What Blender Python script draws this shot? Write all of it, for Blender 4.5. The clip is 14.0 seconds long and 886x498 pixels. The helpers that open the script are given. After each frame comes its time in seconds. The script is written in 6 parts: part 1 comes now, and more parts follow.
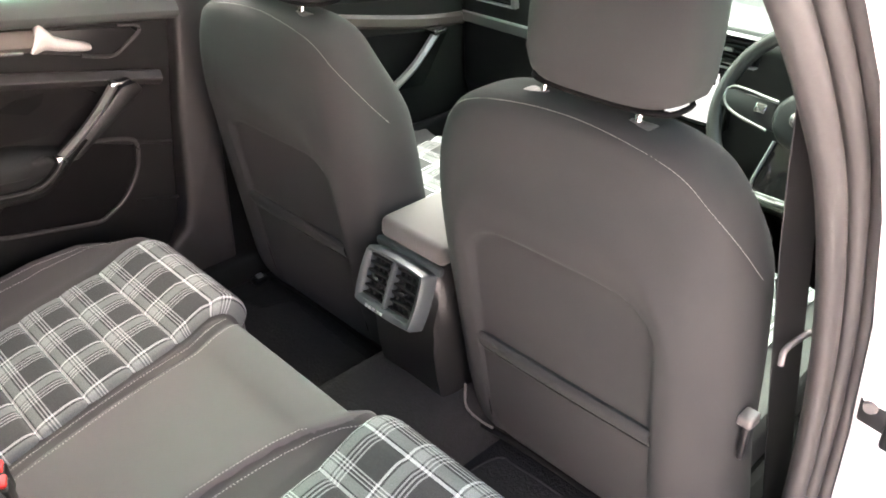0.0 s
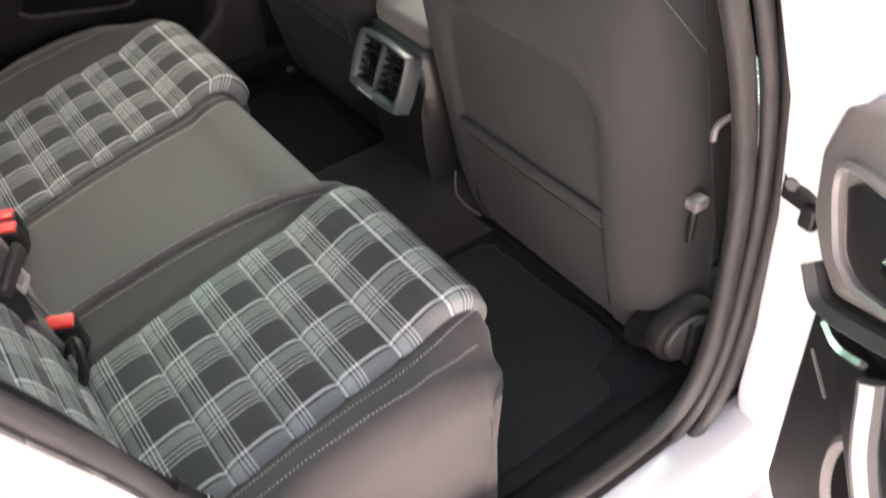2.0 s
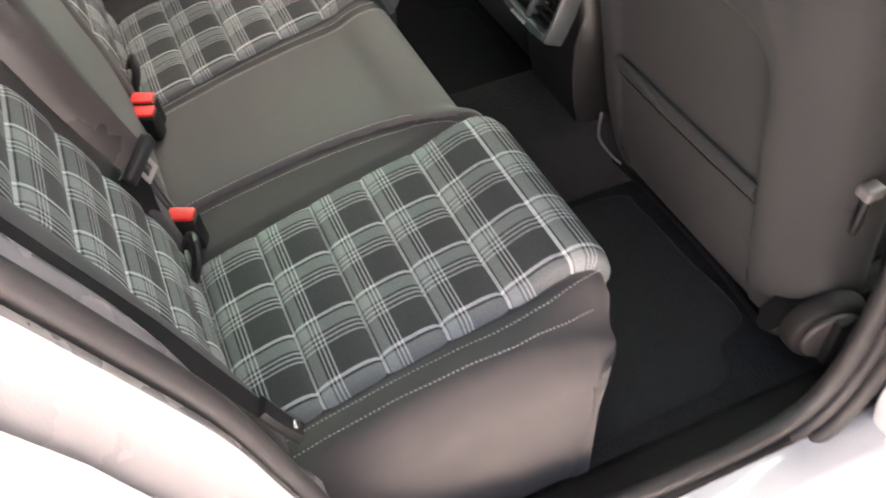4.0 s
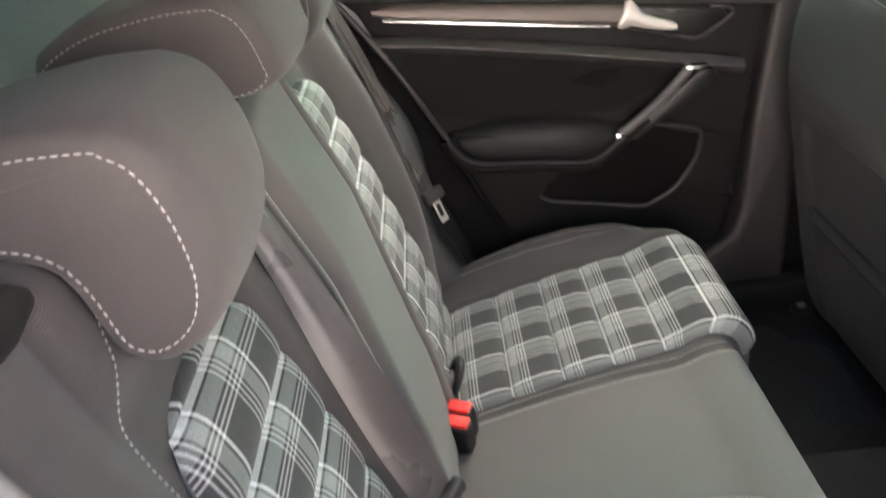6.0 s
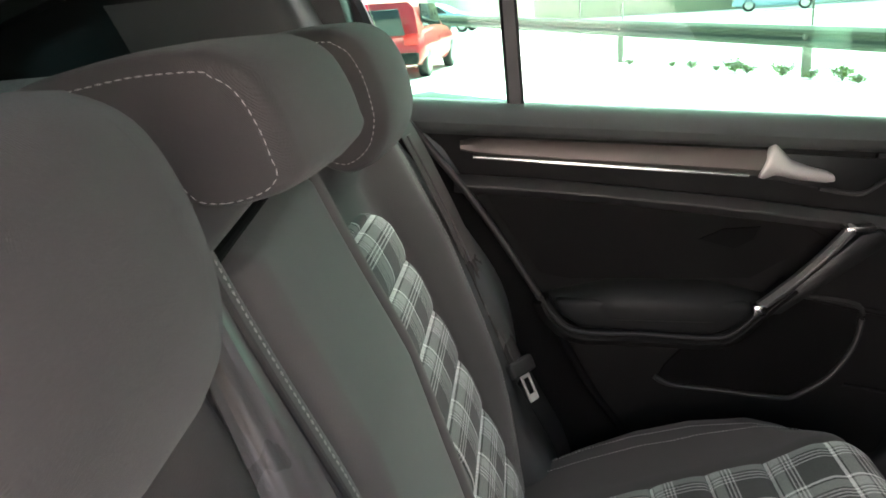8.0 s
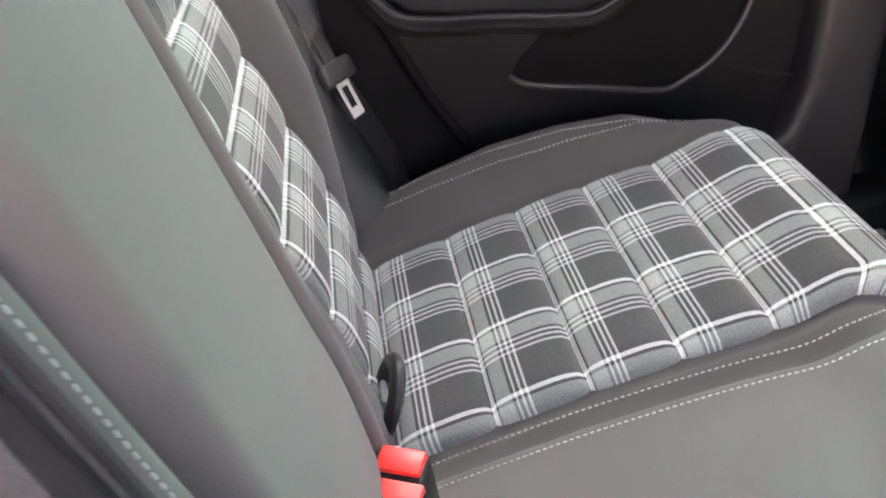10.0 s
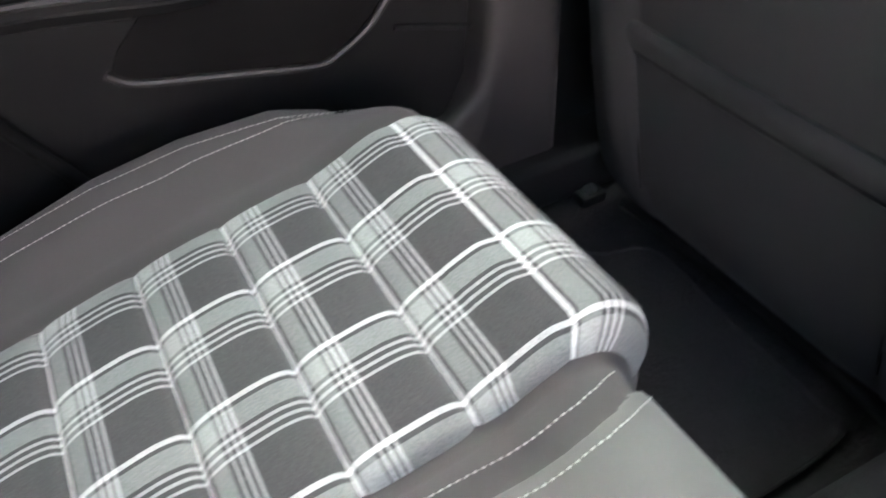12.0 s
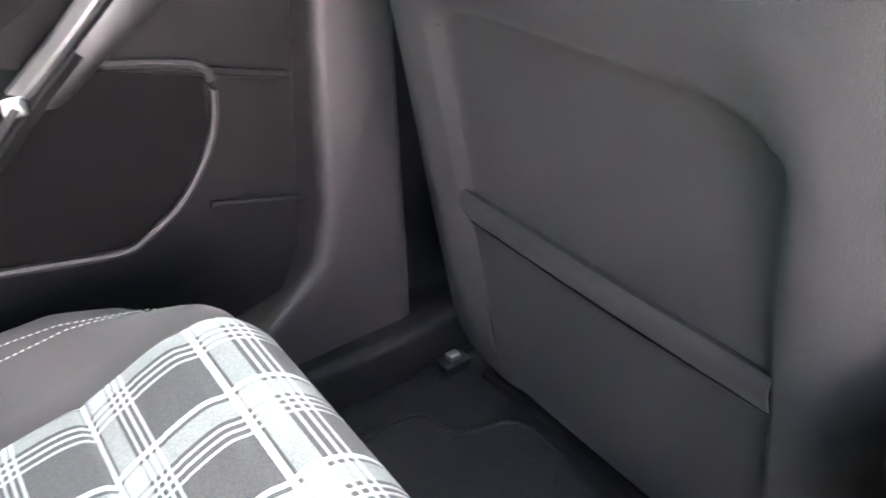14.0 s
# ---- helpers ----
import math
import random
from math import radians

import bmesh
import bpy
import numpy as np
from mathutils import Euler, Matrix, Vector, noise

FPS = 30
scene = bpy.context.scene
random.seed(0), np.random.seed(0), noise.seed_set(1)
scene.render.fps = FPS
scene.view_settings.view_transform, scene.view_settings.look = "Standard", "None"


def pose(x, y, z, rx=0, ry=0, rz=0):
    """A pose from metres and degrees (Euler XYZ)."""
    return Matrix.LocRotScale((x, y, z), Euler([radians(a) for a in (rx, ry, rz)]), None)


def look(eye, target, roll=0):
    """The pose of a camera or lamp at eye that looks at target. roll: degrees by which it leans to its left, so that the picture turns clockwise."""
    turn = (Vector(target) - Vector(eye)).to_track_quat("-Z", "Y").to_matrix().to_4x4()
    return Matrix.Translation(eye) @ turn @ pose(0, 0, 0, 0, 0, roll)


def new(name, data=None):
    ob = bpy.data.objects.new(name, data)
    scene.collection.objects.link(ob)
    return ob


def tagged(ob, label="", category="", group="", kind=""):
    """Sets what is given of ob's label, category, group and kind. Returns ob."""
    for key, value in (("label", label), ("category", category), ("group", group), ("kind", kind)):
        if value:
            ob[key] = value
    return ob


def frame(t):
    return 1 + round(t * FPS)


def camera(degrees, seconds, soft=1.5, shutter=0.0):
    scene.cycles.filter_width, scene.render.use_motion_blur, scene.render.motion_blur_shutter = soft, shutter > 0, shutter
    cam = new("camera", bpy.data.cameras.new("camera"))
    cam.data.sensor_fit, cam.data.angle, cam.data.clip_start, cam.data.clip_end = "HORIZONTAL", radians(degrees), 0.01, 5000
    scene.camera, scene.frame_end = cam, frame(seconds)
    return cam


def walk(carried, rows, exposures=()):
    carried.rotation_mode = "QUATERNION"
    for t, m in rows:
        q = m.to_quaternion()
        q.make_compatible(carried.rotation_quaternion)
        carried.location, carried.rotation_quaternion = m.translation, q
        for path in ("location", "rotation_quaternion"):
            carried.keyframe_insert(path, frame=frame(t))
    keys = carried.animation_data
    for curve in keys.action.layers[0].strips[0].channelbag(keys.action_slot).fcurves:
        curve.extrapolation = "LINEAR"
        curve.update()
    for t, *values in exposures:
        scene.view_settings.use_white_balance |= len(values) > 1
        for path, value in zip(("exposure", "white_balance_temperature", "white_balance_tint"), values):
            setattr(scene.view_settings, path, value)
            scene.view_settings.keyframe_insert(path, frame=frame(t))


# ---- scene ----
cam = camera(56.0, 14.0, soft=1.7, shutter=0.5)
PATH = [
    (0, (0.965, -0.058, 1.416), (-0.281, 1.152, 0.425), 1.0),
    (0.5, (1.003, -0.008, 1.411), (-0.271, 1.13, 0.371), 0.4),
    (1, (1.059, 0.021, 1.406), (-0.243, 1.085, 0.324), -0.6),
    (1.5, (1.115, 0.028, 1.391), (-0.171, 1.016, 0.221), -1.2),
    (2, (1.156, 0.061, 1.362), (-0.075, 0.928, 0.046), -1.6),
    (2.2, (1.166, 0.061, 1.36), (-0.038, 0.901, 0.002), -1.5),
    (4.5, (1.038, 0.108, 1.339), (-0.311, 0.537, -0.073), -1.8),
    (5, (0.964, 0.085, 1.343), (-0.555, 0.428, 0.088), -1.8),
    (5.5, (0.923, 0.071, 1.35), (-0.739, 0.254, 0.253), -3.8),
    (6, (0.89, 0.098, 1.35), (-0.874, 0.083, 0.406), -5.6),
    (6.5, (0.827, 0.135, 1.328), (-0.99, -0.013, 0.504), -5.8),
    (7, (0.763, 0.125, 1.309), (-1.09, -0.087, 0.588), -5.0),
    (7.5, (0.71, 0.119, 1.277), (-1.184, -0.109, 0.678), -3.4),
    (8, (0.62, 0.097, 1.233), (-1.288, -0.109, 0.671), -4.0),
    (8.5, (0.511, 0.068, 1.201), (-1.366, 0.045, 0.511), -4.7),
    (9, (0.439, 0.072, 1.136), (-1.355, 0.173, 0.258), -4.1),
    (9.2, (0.42, 0.061, 1.109), (-1.343, 0.196, 0.174), -3.7),
    (11.3, (0.183, 0.183, 0.961), (-1.237, 0.512, -0.409), -3.6),
    (11.5, (0.163, 0.197, 0.983), (-1.211, 0.638, -0.402), -2.9),
    (12, (0.106, 0.262, 0.972), (-1.289, 0.943, -0.289), -2.5),
    (12.5, (0.107, 0.308, 0.964), (-1.359, 1.027, -0.191), -1.1),
    (13, (0.107, 0.342, 0.975), (-1.409, 1.048, -0.123), -2.0),
    (13.5, (0.084, 0.376, 0.981), (-1.422, 1.187, -0.055), -1.6),
    (14, (0.044, 0.39, 0.965), (-1.384, 1.34, -0.064), -1.8),
]
# the car's own axes (x right, y ahead, z up) in the world: it stands slightly nose-up
CAR = Matrix.Translation((0, 0, -0.02)) @ Matrix.Rotation(radians(2), 4, "X")
EXPOSURES = [(0.0, 4.3, 6650, 12), (1.0, 3.75, 6650, 11), (2.0, 3.45, 6700, 10), (4.5, 3.4, 6750, 9.5), (5.0, 3.58, 6750, 9.5), (5.5, 3.85, 6650, 8), (6.0, 3.72, 6500, 5), (6.5, 3.45, 6450, 3.2), (7.0, 3.3, 6400, 4), (7.5, 3.2, 6350, 4.8), (8.0, 2.78, 6200, 3), (8.5, 3.3, 6150, 6.5), (9.0, 4.2, 6100, 12), (11.5, 4.05, 6050, 10), (12.0, 4.42, 5950, 6.5), (12.5, 4.8, 5850, 6.8), (13.5, 5.4, 5800, 8.3), (14.0, 5.55, 5850, 9.5)]
walk(cam, [(t, look(eye, target, roll)) for t, eye, target, roll in PATH], EXPOSURES)

# ---------------------------------------------------------------- world, sun, exposure
world = bpy.data.worlds.new("sky")
scene.world = world
world.use_nodes = True
wn, wl = world.node_tree.nodes, world.node_tree.links
sky = wn.new("ShaderNodeTexSky")
sky.sky_type = "NISHITA"
sky.sun_disc = False
sky.sun_elevation, sky.sun_rotation = radians(58), radians(298)
sky.air_density, sky.dust_density, sky.ozone_density = 0.5, 10.0, 0.2
wl.new(sky.outputs["Color"], wn["Background"].inputs["Color"])
wn["Background"].inputs["Strength"].default_value = 0.15
sun = new("sun", bpy.data.lights.new("sun", "SUN"))
sun.data.energy, sun.data.angle, sun.data.color = 2.2, radians(45), (1.0, 0.98, 0.96)
sun.rotation_euler = (radians(32), 0, radians(-118))

# ---------------------------------------------------------------- small builders
ORIGIN = {}


def thing(name, base, label="", category="", group="", kind=""):
    """An Empty at a base point given in the car's axes."""
    ob = new(name)
    ob.empty_display_size = 0.05
    ob.location = CAR @ Vector(base)
    ORIGIN[ob] = ob.location.copy()
    return tagged(ob, label, category, group, kind)


def link_mesh(name, bm, mat, smooth, sharp, place):
    me = bpy.data.meshes.new(name)
    if place is not None:
        bmesh.ops.transform(bm, matrix=place, verts=bm.verts)
    bmesh.ops.recalc_face_normals(bm, faces=bm.faces)
    bm.to_mesh(me)
    bm.free()
    if smooth:
        me.shade_smooth()
        if sharp:
            me.set_sharp_from_angle(angle=radians(sharp))
    me.materials.append(mat)
    return new(name, me)


def part(name, bm, mat, parent, label="", smooth=True, sharp=40):
    """One mesh, drawn in the car's axes, under a thing or under a part."""
    org = ORIGIN[parent]
    ob = link_mesh(name, bm, mat, smooth, sharp, Matrix.Translation(-org) @ CAR)
    ob.parent = parent
    ORIGIN[ob] = org
    if label:
        ob["label"] = label
    return ob


def solid(name, bm, mat, label="", category="", kind="structure", smooth=True, sharp=40, outside=False):
    """A single-mesh piece of the setting or a plain thing, with its origin at its own middle."""
    m = Matrix() if outside else CAR
    mid = Vector((0, 0, 0))
    for v in bm.verts:
        mid += v.co
    mid = m @ (mid / max(1, len(bm.verts)))
    ob = link_mesh(name, bm, mat, smooth, sharp, Matrix.Translation(-mid) @ m)
    ob.location = mid
    ORIGIN[ob] = mid
    return tagged(ob, label, category, "", kind)


def spline(pts, n):
    """n + 1 points along a Catmull-Rom curve through pts, evenly in length."""
    p = np.array(pts, float)
    e = np.vstack([2 * p[0] - p[1], p, 2 * p[-1] - p[-2]])
    fine = []
    for i in range(len(p) - 1):
        a, b, c, d = e[i:i + 4]
        for k in range(16):
            t = k / 16
            fine.append(0.5 * (2 * b + (c - a) * t + (2 * a - 5 * b + 4 * c - d) * t * t + (3 * b - a - 3 * c + d) * t ** 3))
    fine.append(p[-1])
    fine = np.array(fine)
    s = np.concatenate([[0], np.cumsum(np.linalg.norm(np.diff(fine, axis=0), axis=1))])
    w = np.linspace(0, s[-1], n + 1)
    return np.stack([np.interp(w, s, fine[:, k]) for k in range(p.shape[1])], 1)


def grid(rows, close=False, caps=False, uv=None):
    """Quads over rows of points. close: each row is a ring. uv: rows of (u, v)."""
    bm = bmesh.new()
    vs = [[bm.verts.new(p) for p in r] for r in rows]
    lay = bm.loops.layers.uv.new("UVMap") if uv is not None else None
    n = len(rows[0])
    for i in range(len(rows) - 1):
        for j in range(n if close else n - 1):
            k = (j + 1) % n
            try:
                f = bm.faces.new((vs[i][j], vs[i][k], vs[i + 1][k], vs[i + 1][j]))
            except ValueError:
                continue
            if lay:
                for lp, (a, b) in zip(f.loops, ((i, j), (i, k), (i + 1, k), (i + 1, j))):
                    lp[lay].uv = uv[a][b]
    if caps:
        bm.faces.new(vs[0])
        bm.faces.new(list(reversed(vs[-1])))
    return bm


def thick(bm, d, out=None):
    """Give a sheet a thickness, downwards from its faces; out names the side that they face."""
    bmesh.ops.recalc_face_normals(bm, faces=bm.faces)
    bm.normal_update()
    if out:
        total = Vector((0, 0, 0))
        for f in bm.faces:
            total += f.normal * f.calc_area()
        if total.dot(Vector(out)) < 0:
            bmesh.ops.reverse_faces(bm, faces=bm.faces)
            bm.normal_update()
    faces, rim = bm.faces[:], [e for e in bm.edges if len(e.link_faces) == 1]
    low = {v: bm.verts.new(v.co - v.normal * d) for v in bm.verts[:]}
    for f in faces:
        bm.faces.new([low[v] for v in reversed(f.verts)])
    for e in rim:
        a, b = e.verts
        bm.faces.new((a, b, low[b], low[a]))
    return bm


def sweep(pts, prof, n=None, closed=False, up=(0, 0, 1)):
    """A profile [(a, b), ...] carried along a line of points; a lies sideways, b along up."""
    p = np.array(pts, float) if n is None else spline(pts, n)
    rows = []
    for i in range(len(p)):
        a = p[(i - 1) % len(p)] if closed else p[max(0, i - 1)]
        b = p[(i + 1) % len(p)] if closed else p[min(len(p) - 1, i + 1)]
        t = b - a
        t = t / max(1e-9, np.linalg.norm(t))
        s = np.cross(t, up)
        s = s / max(1e-9, np.linalg.norm(s))
        w = np.cross(s, t)
        rows.append([p[i] + s * q[0] + w * q[1] for q in prof])
    if closed:
        rows.append(rows[0])
        bm = grid(rows, close=True)
        bmesh.ops.remove_doubles(bm, verts=bm.verts, dist=1e-6)
        return bm
    return grid(rows, close=True, caps=True)


def circle(r, n=10, k=1.0):
    return [(r * math.cos(2 * math.pi * i / n), k * r * math.sin(2 * math.pi * i / n)) for i in range(n)]


def flat(w, h, c=0.25):
    """A rounded flat profile."""
    c = min(c * min(w, h), 0.49 * min(w, h))
    x, y = w / 2, h / 2
    return [(-x + c, -y), (x - c, -y), (x, -y + c), (x, y - c), (x - c, y), (-x + c, y), (-x, y - c), (-x, -y + c)]


def tube(pts, r, n=None, k=10, closed=False, up=(0, 0, 1)):
    return sweep(pts, circle(r, k), n, closed, up)


def box(x0, y0, z0, x1, y1, z1, r=0.004, seg=2):
    bm = bmesh.new()
    bmesh.ops.create_cube(bm, size=1, matrix=Matrix.LocRotScale(((x0 + x1) / 2, (y0 + y1) / 2, (z0 + z1) / 2), None, (abs(x1 - x0), abs(y1 - y0), abs(z1 - z0))))
    if r:
        bmesh.ops.bevel(bm, geom=bm.edges[:], offset=r, segments=seg, affect="EDGES", profile=0.5, clamp_overlap=True)
    return bm


def slab(pts, axis, a, b, r=0.0, seg=2):
    """A polygon given in the two other axes, drawn out along axis from a to b."""
    bm = bmesh.new()
    put = {"x": lambda p, q, h: (h, p, q), "y": lambda p, q, h: (p, h, q), "z": lambda p, q, h: (p, q, h)}[axis]
    lo = [bm.verts.new(put(p, q, a)) for p, q in pts]
    hi = [bm.verts.new(put(p, q, b)) for p, q in pts]
    bm.faces.new(lo)
    bm.faces.new(list(reversed(hi)))
    for i in range(len(pts)):
        j = (i + 1) % len(pts)
        bm.faces.new((lo[i], hi[i], hi[j], lo[j]))
    if r:
        bmesh.ops.recalc_face_normals(bm, faces=bm.faces)
        bmesh.ops.bevel(bm, geom=bm.edges[:], offset=r, segments=seg, affect="EDGES", profile=0.5, clamp_overlap=True)
    return bm


def disc(c, axis, r, h, r2=None, n=28, bevel=0.0):
    """A cylinder or cone stump from c along axis."""
    z = Vector(axis).normalized()
    m = Matrix.Translation(Vector(c) + z * h / 2) @ z.to_track_quat("Z", "Y").to_matrix().to_4x4()
    bm = bmesh.new()
    bmesh.ops.create_cone(bm, cap_ends=True, segments=n, radius1=r, radius2=r if r2 is None else r2, depth=h, matrix=m)
    if bevel:
        bmesh.ops.bevel(bm, geom=[e for e in bm.edges if len(e.link_faces) == 2 and max(len(f.verts) for f in e.link_faces) > 4], offset=bevel, segments=2, affect="EDGES", profile=0.5, clamp_overlap=True)
    return bm


def join(*bms):
    out = bmesh.new()
    for bm in bms:
        me = bpy.data.meshes.new("tmp")
        bm.to_mesh(me)
        bm.free()
        out.from_mesh(me)
        bpy.data.meshes.remove(me)
    return out


def stitches(pts, length=0.0036, gap=0.0022, w=0.0008, h=0.0008, closed=False):
    """Short thread dashes along a line."""
    p = np.array(pts, float)
    if closed:
        p = np.vstack([p, p[:1]])
    s = np.concatenate([[0], np.cumsum(np.linalg.norm(np.diff(p, axis=0), axis=1))])
    verts, faces = [], []
    d = 0.0
    while d + length < s[-1]:
        a = np.array([np.interp(d, s, p[:, k]) for k in range(3)])
        b = np.array([np.interp(d + length, s, p[:, k]) for k in range(3)])
        t = (b - a) / max(1e-9, np.linalg.norm(b - a))
        u = np.cross(t, (0.31, 0.22, 0.92))
        u = u / np.linalg.norm(u)
        v = np.cross(t, u)
        m = (a + b) / 2
        k = len(verts)
        for q in (a, m, b):
            f = 0.55 if q is not m else 1.0
            verts += [q + u * w * f, q + v * h * f, q - u * w * f, q - v * h * f]
        for r in (0, 4):
            faces += [(k + r + i, k + r + (i + 1) % 4, k + r + 4 + (i + 1) % 4, k + r + 4 + i) for i in range(4)]
        faces += [(k, k + 1, k + 2, k + 3), (k + 8, k + 9, k + 10, k + 11)]
        d += length + gap
    me = bpy.data.meshes.new("tmp")
    me.from_pydata([tuple(v) for v in verts], [], faces)
    bm = bmesh.new()
    bm.from_mesh(me)
    bpy.data.meshes.remove(me)
    return bm


def step(t):
    t = min(1.0, max(0.0, t))
    return t * t * (3 - 2 * t)


def bump(x, a, b, w):
    """1 between a and b, falling smoothly to 0 over w."""
    return step((x - a) / w + 0.5) * step((b - x) / w + 0.5)


# ---------------------------------------------------------------- materials
def material(name, colour, rough=0.6, metal=0.0, grain=0.0, grain_scale=400.0, mottle=0.15, mottle_scale=9.0, relief=0.0, relief_scale=25.0, spec=0.5, coat=0.0, sheen=0.0, weave=0.0, weave_scale=900.0):
    m = bpy.data.materials.new(name)
    m.use_nodes = True
    n, l = m.node_tree.nodes, m.node_tree.links
    b = n["Principled BSDF"]
    b.inputs["Roughness"].default_value = rough
    b.inputs["Metallic"].default_value = metal
    b.inputs["Specular IOR Level"].default_value = spec
    b.inputs["Coat Weight"].default_value = coat
    b.inputs["Coat Roughness"].default_value = 0.08
    b.inputs["Sheen Weight"].default_value = sheen
    b.inputs["Sheen Roughness"].default_value = 0.5
    tc = n.new("ShaderNodeTexCoord")
    big = n.new("ShaderNodeTexNoise")
    big.inputs["Scale"].default_value, big.inputs["Detail"].default_value = mottle_scale, 5
    l.new(tc.outputs["Object"], big.inputs["Vector"])
    fine = n.new("ShaderNodeTexNoise")
    fine.inputs["Scale"].default_value, fine.inputs["Detail"].default_value = grain_scale, 2
    l.new(tc.outputs["Object"], fine.inputs["Vector"])
    mix = n.new("ShaderNodeMix")
    mix.data_type = "RGBA"
    lo, hi = [max(0, c * (1 - mottle)) for c in colour], [min(1, c * (1 + mottle)) for c in colour]
    mix.inputs["A"].default_value, mix.inputs["B"].default_value = (*lo, 1), (*hi, 1)
    avg = n.new("ShaderNodeMath")
    avg.operation = "MULTIPLY_ADD"
    avg.inputs[1].default_value = 0.5
    half = n.new("ShaderNodeMath")
    half.operation = "MULTIPLY"
    half.inputs[1].default_value = 0.5
    l.new(fine.outputs["Fac"], half.inputs[0])
    l.new(big.outputs["Fac"], avg.inputs[0])
    l.new(half.outputs[0], avg.inputs[2])
    l.new(avg.outputs[0], mix.inputs["Factor"])
    l.new(mix.outputs["Result"], b.inputs["Base Color"])
    rr = n.new("ShaderNodeMapRange")
    rr.inputs["To Min"].default_value, rr.inputs["To Max"].default_value = max(0.02, rough - 0.08), min(1, rough + 0.08)
    l.new(big.outputs["Fac"], rr.inputs["Value"])
    l.new(rr.outputs["Result"], b.inputs["Roughness"])
    prev = None
    if grain:
        bp = n.new("ShaderNodeBump")
        bp.inputs["Strength"].default_value, bp.inputs["Distance"].default_value = grain, 0.0006
        l.new(fine.outputs["Fac"], bp.inputs["Height"])
        prev = bp
    if weave:
        wv = n.new("ShaderNodeTexWave")
        wv.wave_type, wv.bands_direction = "BANDS", "DIAGONAL"
        wv.inputs["Scale"].default_value, wv.inputs["Distortion"].default_value = weave_scale, 0.6
        l.new(tc.outputs["Object"], wv.inputs["Vector"])
        bp = n.new("ShaderNodeBump")
        bp.inputs["Strength"].default_value, bp.inputs["Distance"].default_value = weave, 0.0004
        l.new(wv.outputs["Fac"], bp.inputs["Height"])
        if prev:
            l.new(prev.outputs["Normal"], bp.inputs["Normal"])
        prev = bp
    if relief:
        rl = n.new("ShaderNodeTexNoise")
        rl.inputs["Scale"].default_value, rl.inputs["Detail"].default_value = relief_scale, 3
        l.new(tc.outputs["Object"], rl.inputs["Vector"])
        bp = n.new("ShaderNodeBump")
        bp.inputs["Strength"].default_value, bp.inputs["Distance"].default_value = relief, 0.01
        l.new(rl.outputs["Fac"], bp.inputs["Height"])
        if prev:
            l.new(prev.outputs["Normal"], bp.inputs["Normal"])
        prev = bp
    if prev:
        l.new(prev.outputs["Normal"], b.inputs["Normal"])
    return m


def plaid_material():
    """Tartan cloth: u and v count the repeats of the check across and along the seat."""
    m = material("tartan_cloth", (0.05, 0.05, 0.05), rough=0.9, grain=0.6, grain_scale=900, spec=0.2, sheen=0.1)
    n, l = m.node_tree.nodes, m.node_tree.links
    b = n["Principled BSDF"]
    uvn = n.new("ShaderNodeUVMap")
    uvn.uv_map = "UVMap"
    sep = n.new("ShaderNodeSeparateXYZ")
    l.new(uvn.outputs["UV"], sep.inputs[0])
    stops = [(0.0, 0.40), (0.046, 0.027), (0.070, 0.165), (0.232, 0.027), (0.266, 0.28), (0.292, 0.027), (0.330, 0.28), (0.356, 0.027), (0.394, 0.28), (0.420, 0.027)]
    outs = []
    for k, wide in (("X", 1.18), ("Y", 1.0)):
        fr = n.new("ShaderNodeMath")
        fr.operation = "FRACT"
        l.new(sep.outputs[k], fr.inputs[0])
        ramp = n.new("ShaderNodeValToRGB")
        ramp.color_ramp.interpolation = "CONSTANT"
        el = ramp.color_ramp.elements
        el[0].position, el[0].color = stops[0][0], (stops[0][1],) * 3 + (1,)
        el[1].position, el[1].color = stops[1][0], (stops[1][1],) * 3 + (1,)
        for pos, val in stops[2:]:
            e = el.new(pos * wide)
            e.color = (val * 0.95, val, val * 0.96, 1) if val == 0.165 else (val, val, val, 1)
        l.new(fr.outputs[0], ramp.inputs[0])
        outs.append(ramp.outputs["Color"])
    both = n.new("ShaderNodeMix")
    both.data_type, both.blend_type = "RGBA", "ADD"
    both.inputs["Factor"].default_value = 1.0
    l.new(outs[0], both.inputs["A"])
    l.new(outs[1], both.inputs["B"])
    tc = n.new("ShaderNodeTexCoord")
    yarn = n.new("ShaderNodeTexNoise")
    yarn.inputs["Scale"].default_value, yarn.inputs["Detail"].default_value = 700, 2
    l.new(tc.outputs["Object"], yarn.inputs["Vector"])
    yr = n.new("ShaderNodeMapRange")
    yr.inputs["From Min"].default_value, yr.inputs["From Max"].default_value = 0.3, 0.7
    yr.inputs["To Min"].default_value, yr.inputs["To Max"].default_value = 0.72, 1.15
    l.new(yarn.outputs["Fac"], yr.inputs["Value"])
    mul = n.new("ShaderNodeMix")
    mul.data_type, mul.blend_type = "RGBA", "MULTIPLY"
    mul.inputs["Factor"].default_value = 1.0
    l.new(both.outputs["Result"], mul.inputs["A"])
    l.new(yr.outputs["Result"], mul.inputs["B"])
    l.new(mul.outputs["Result"], b.inputs["Base Color"])
    return m


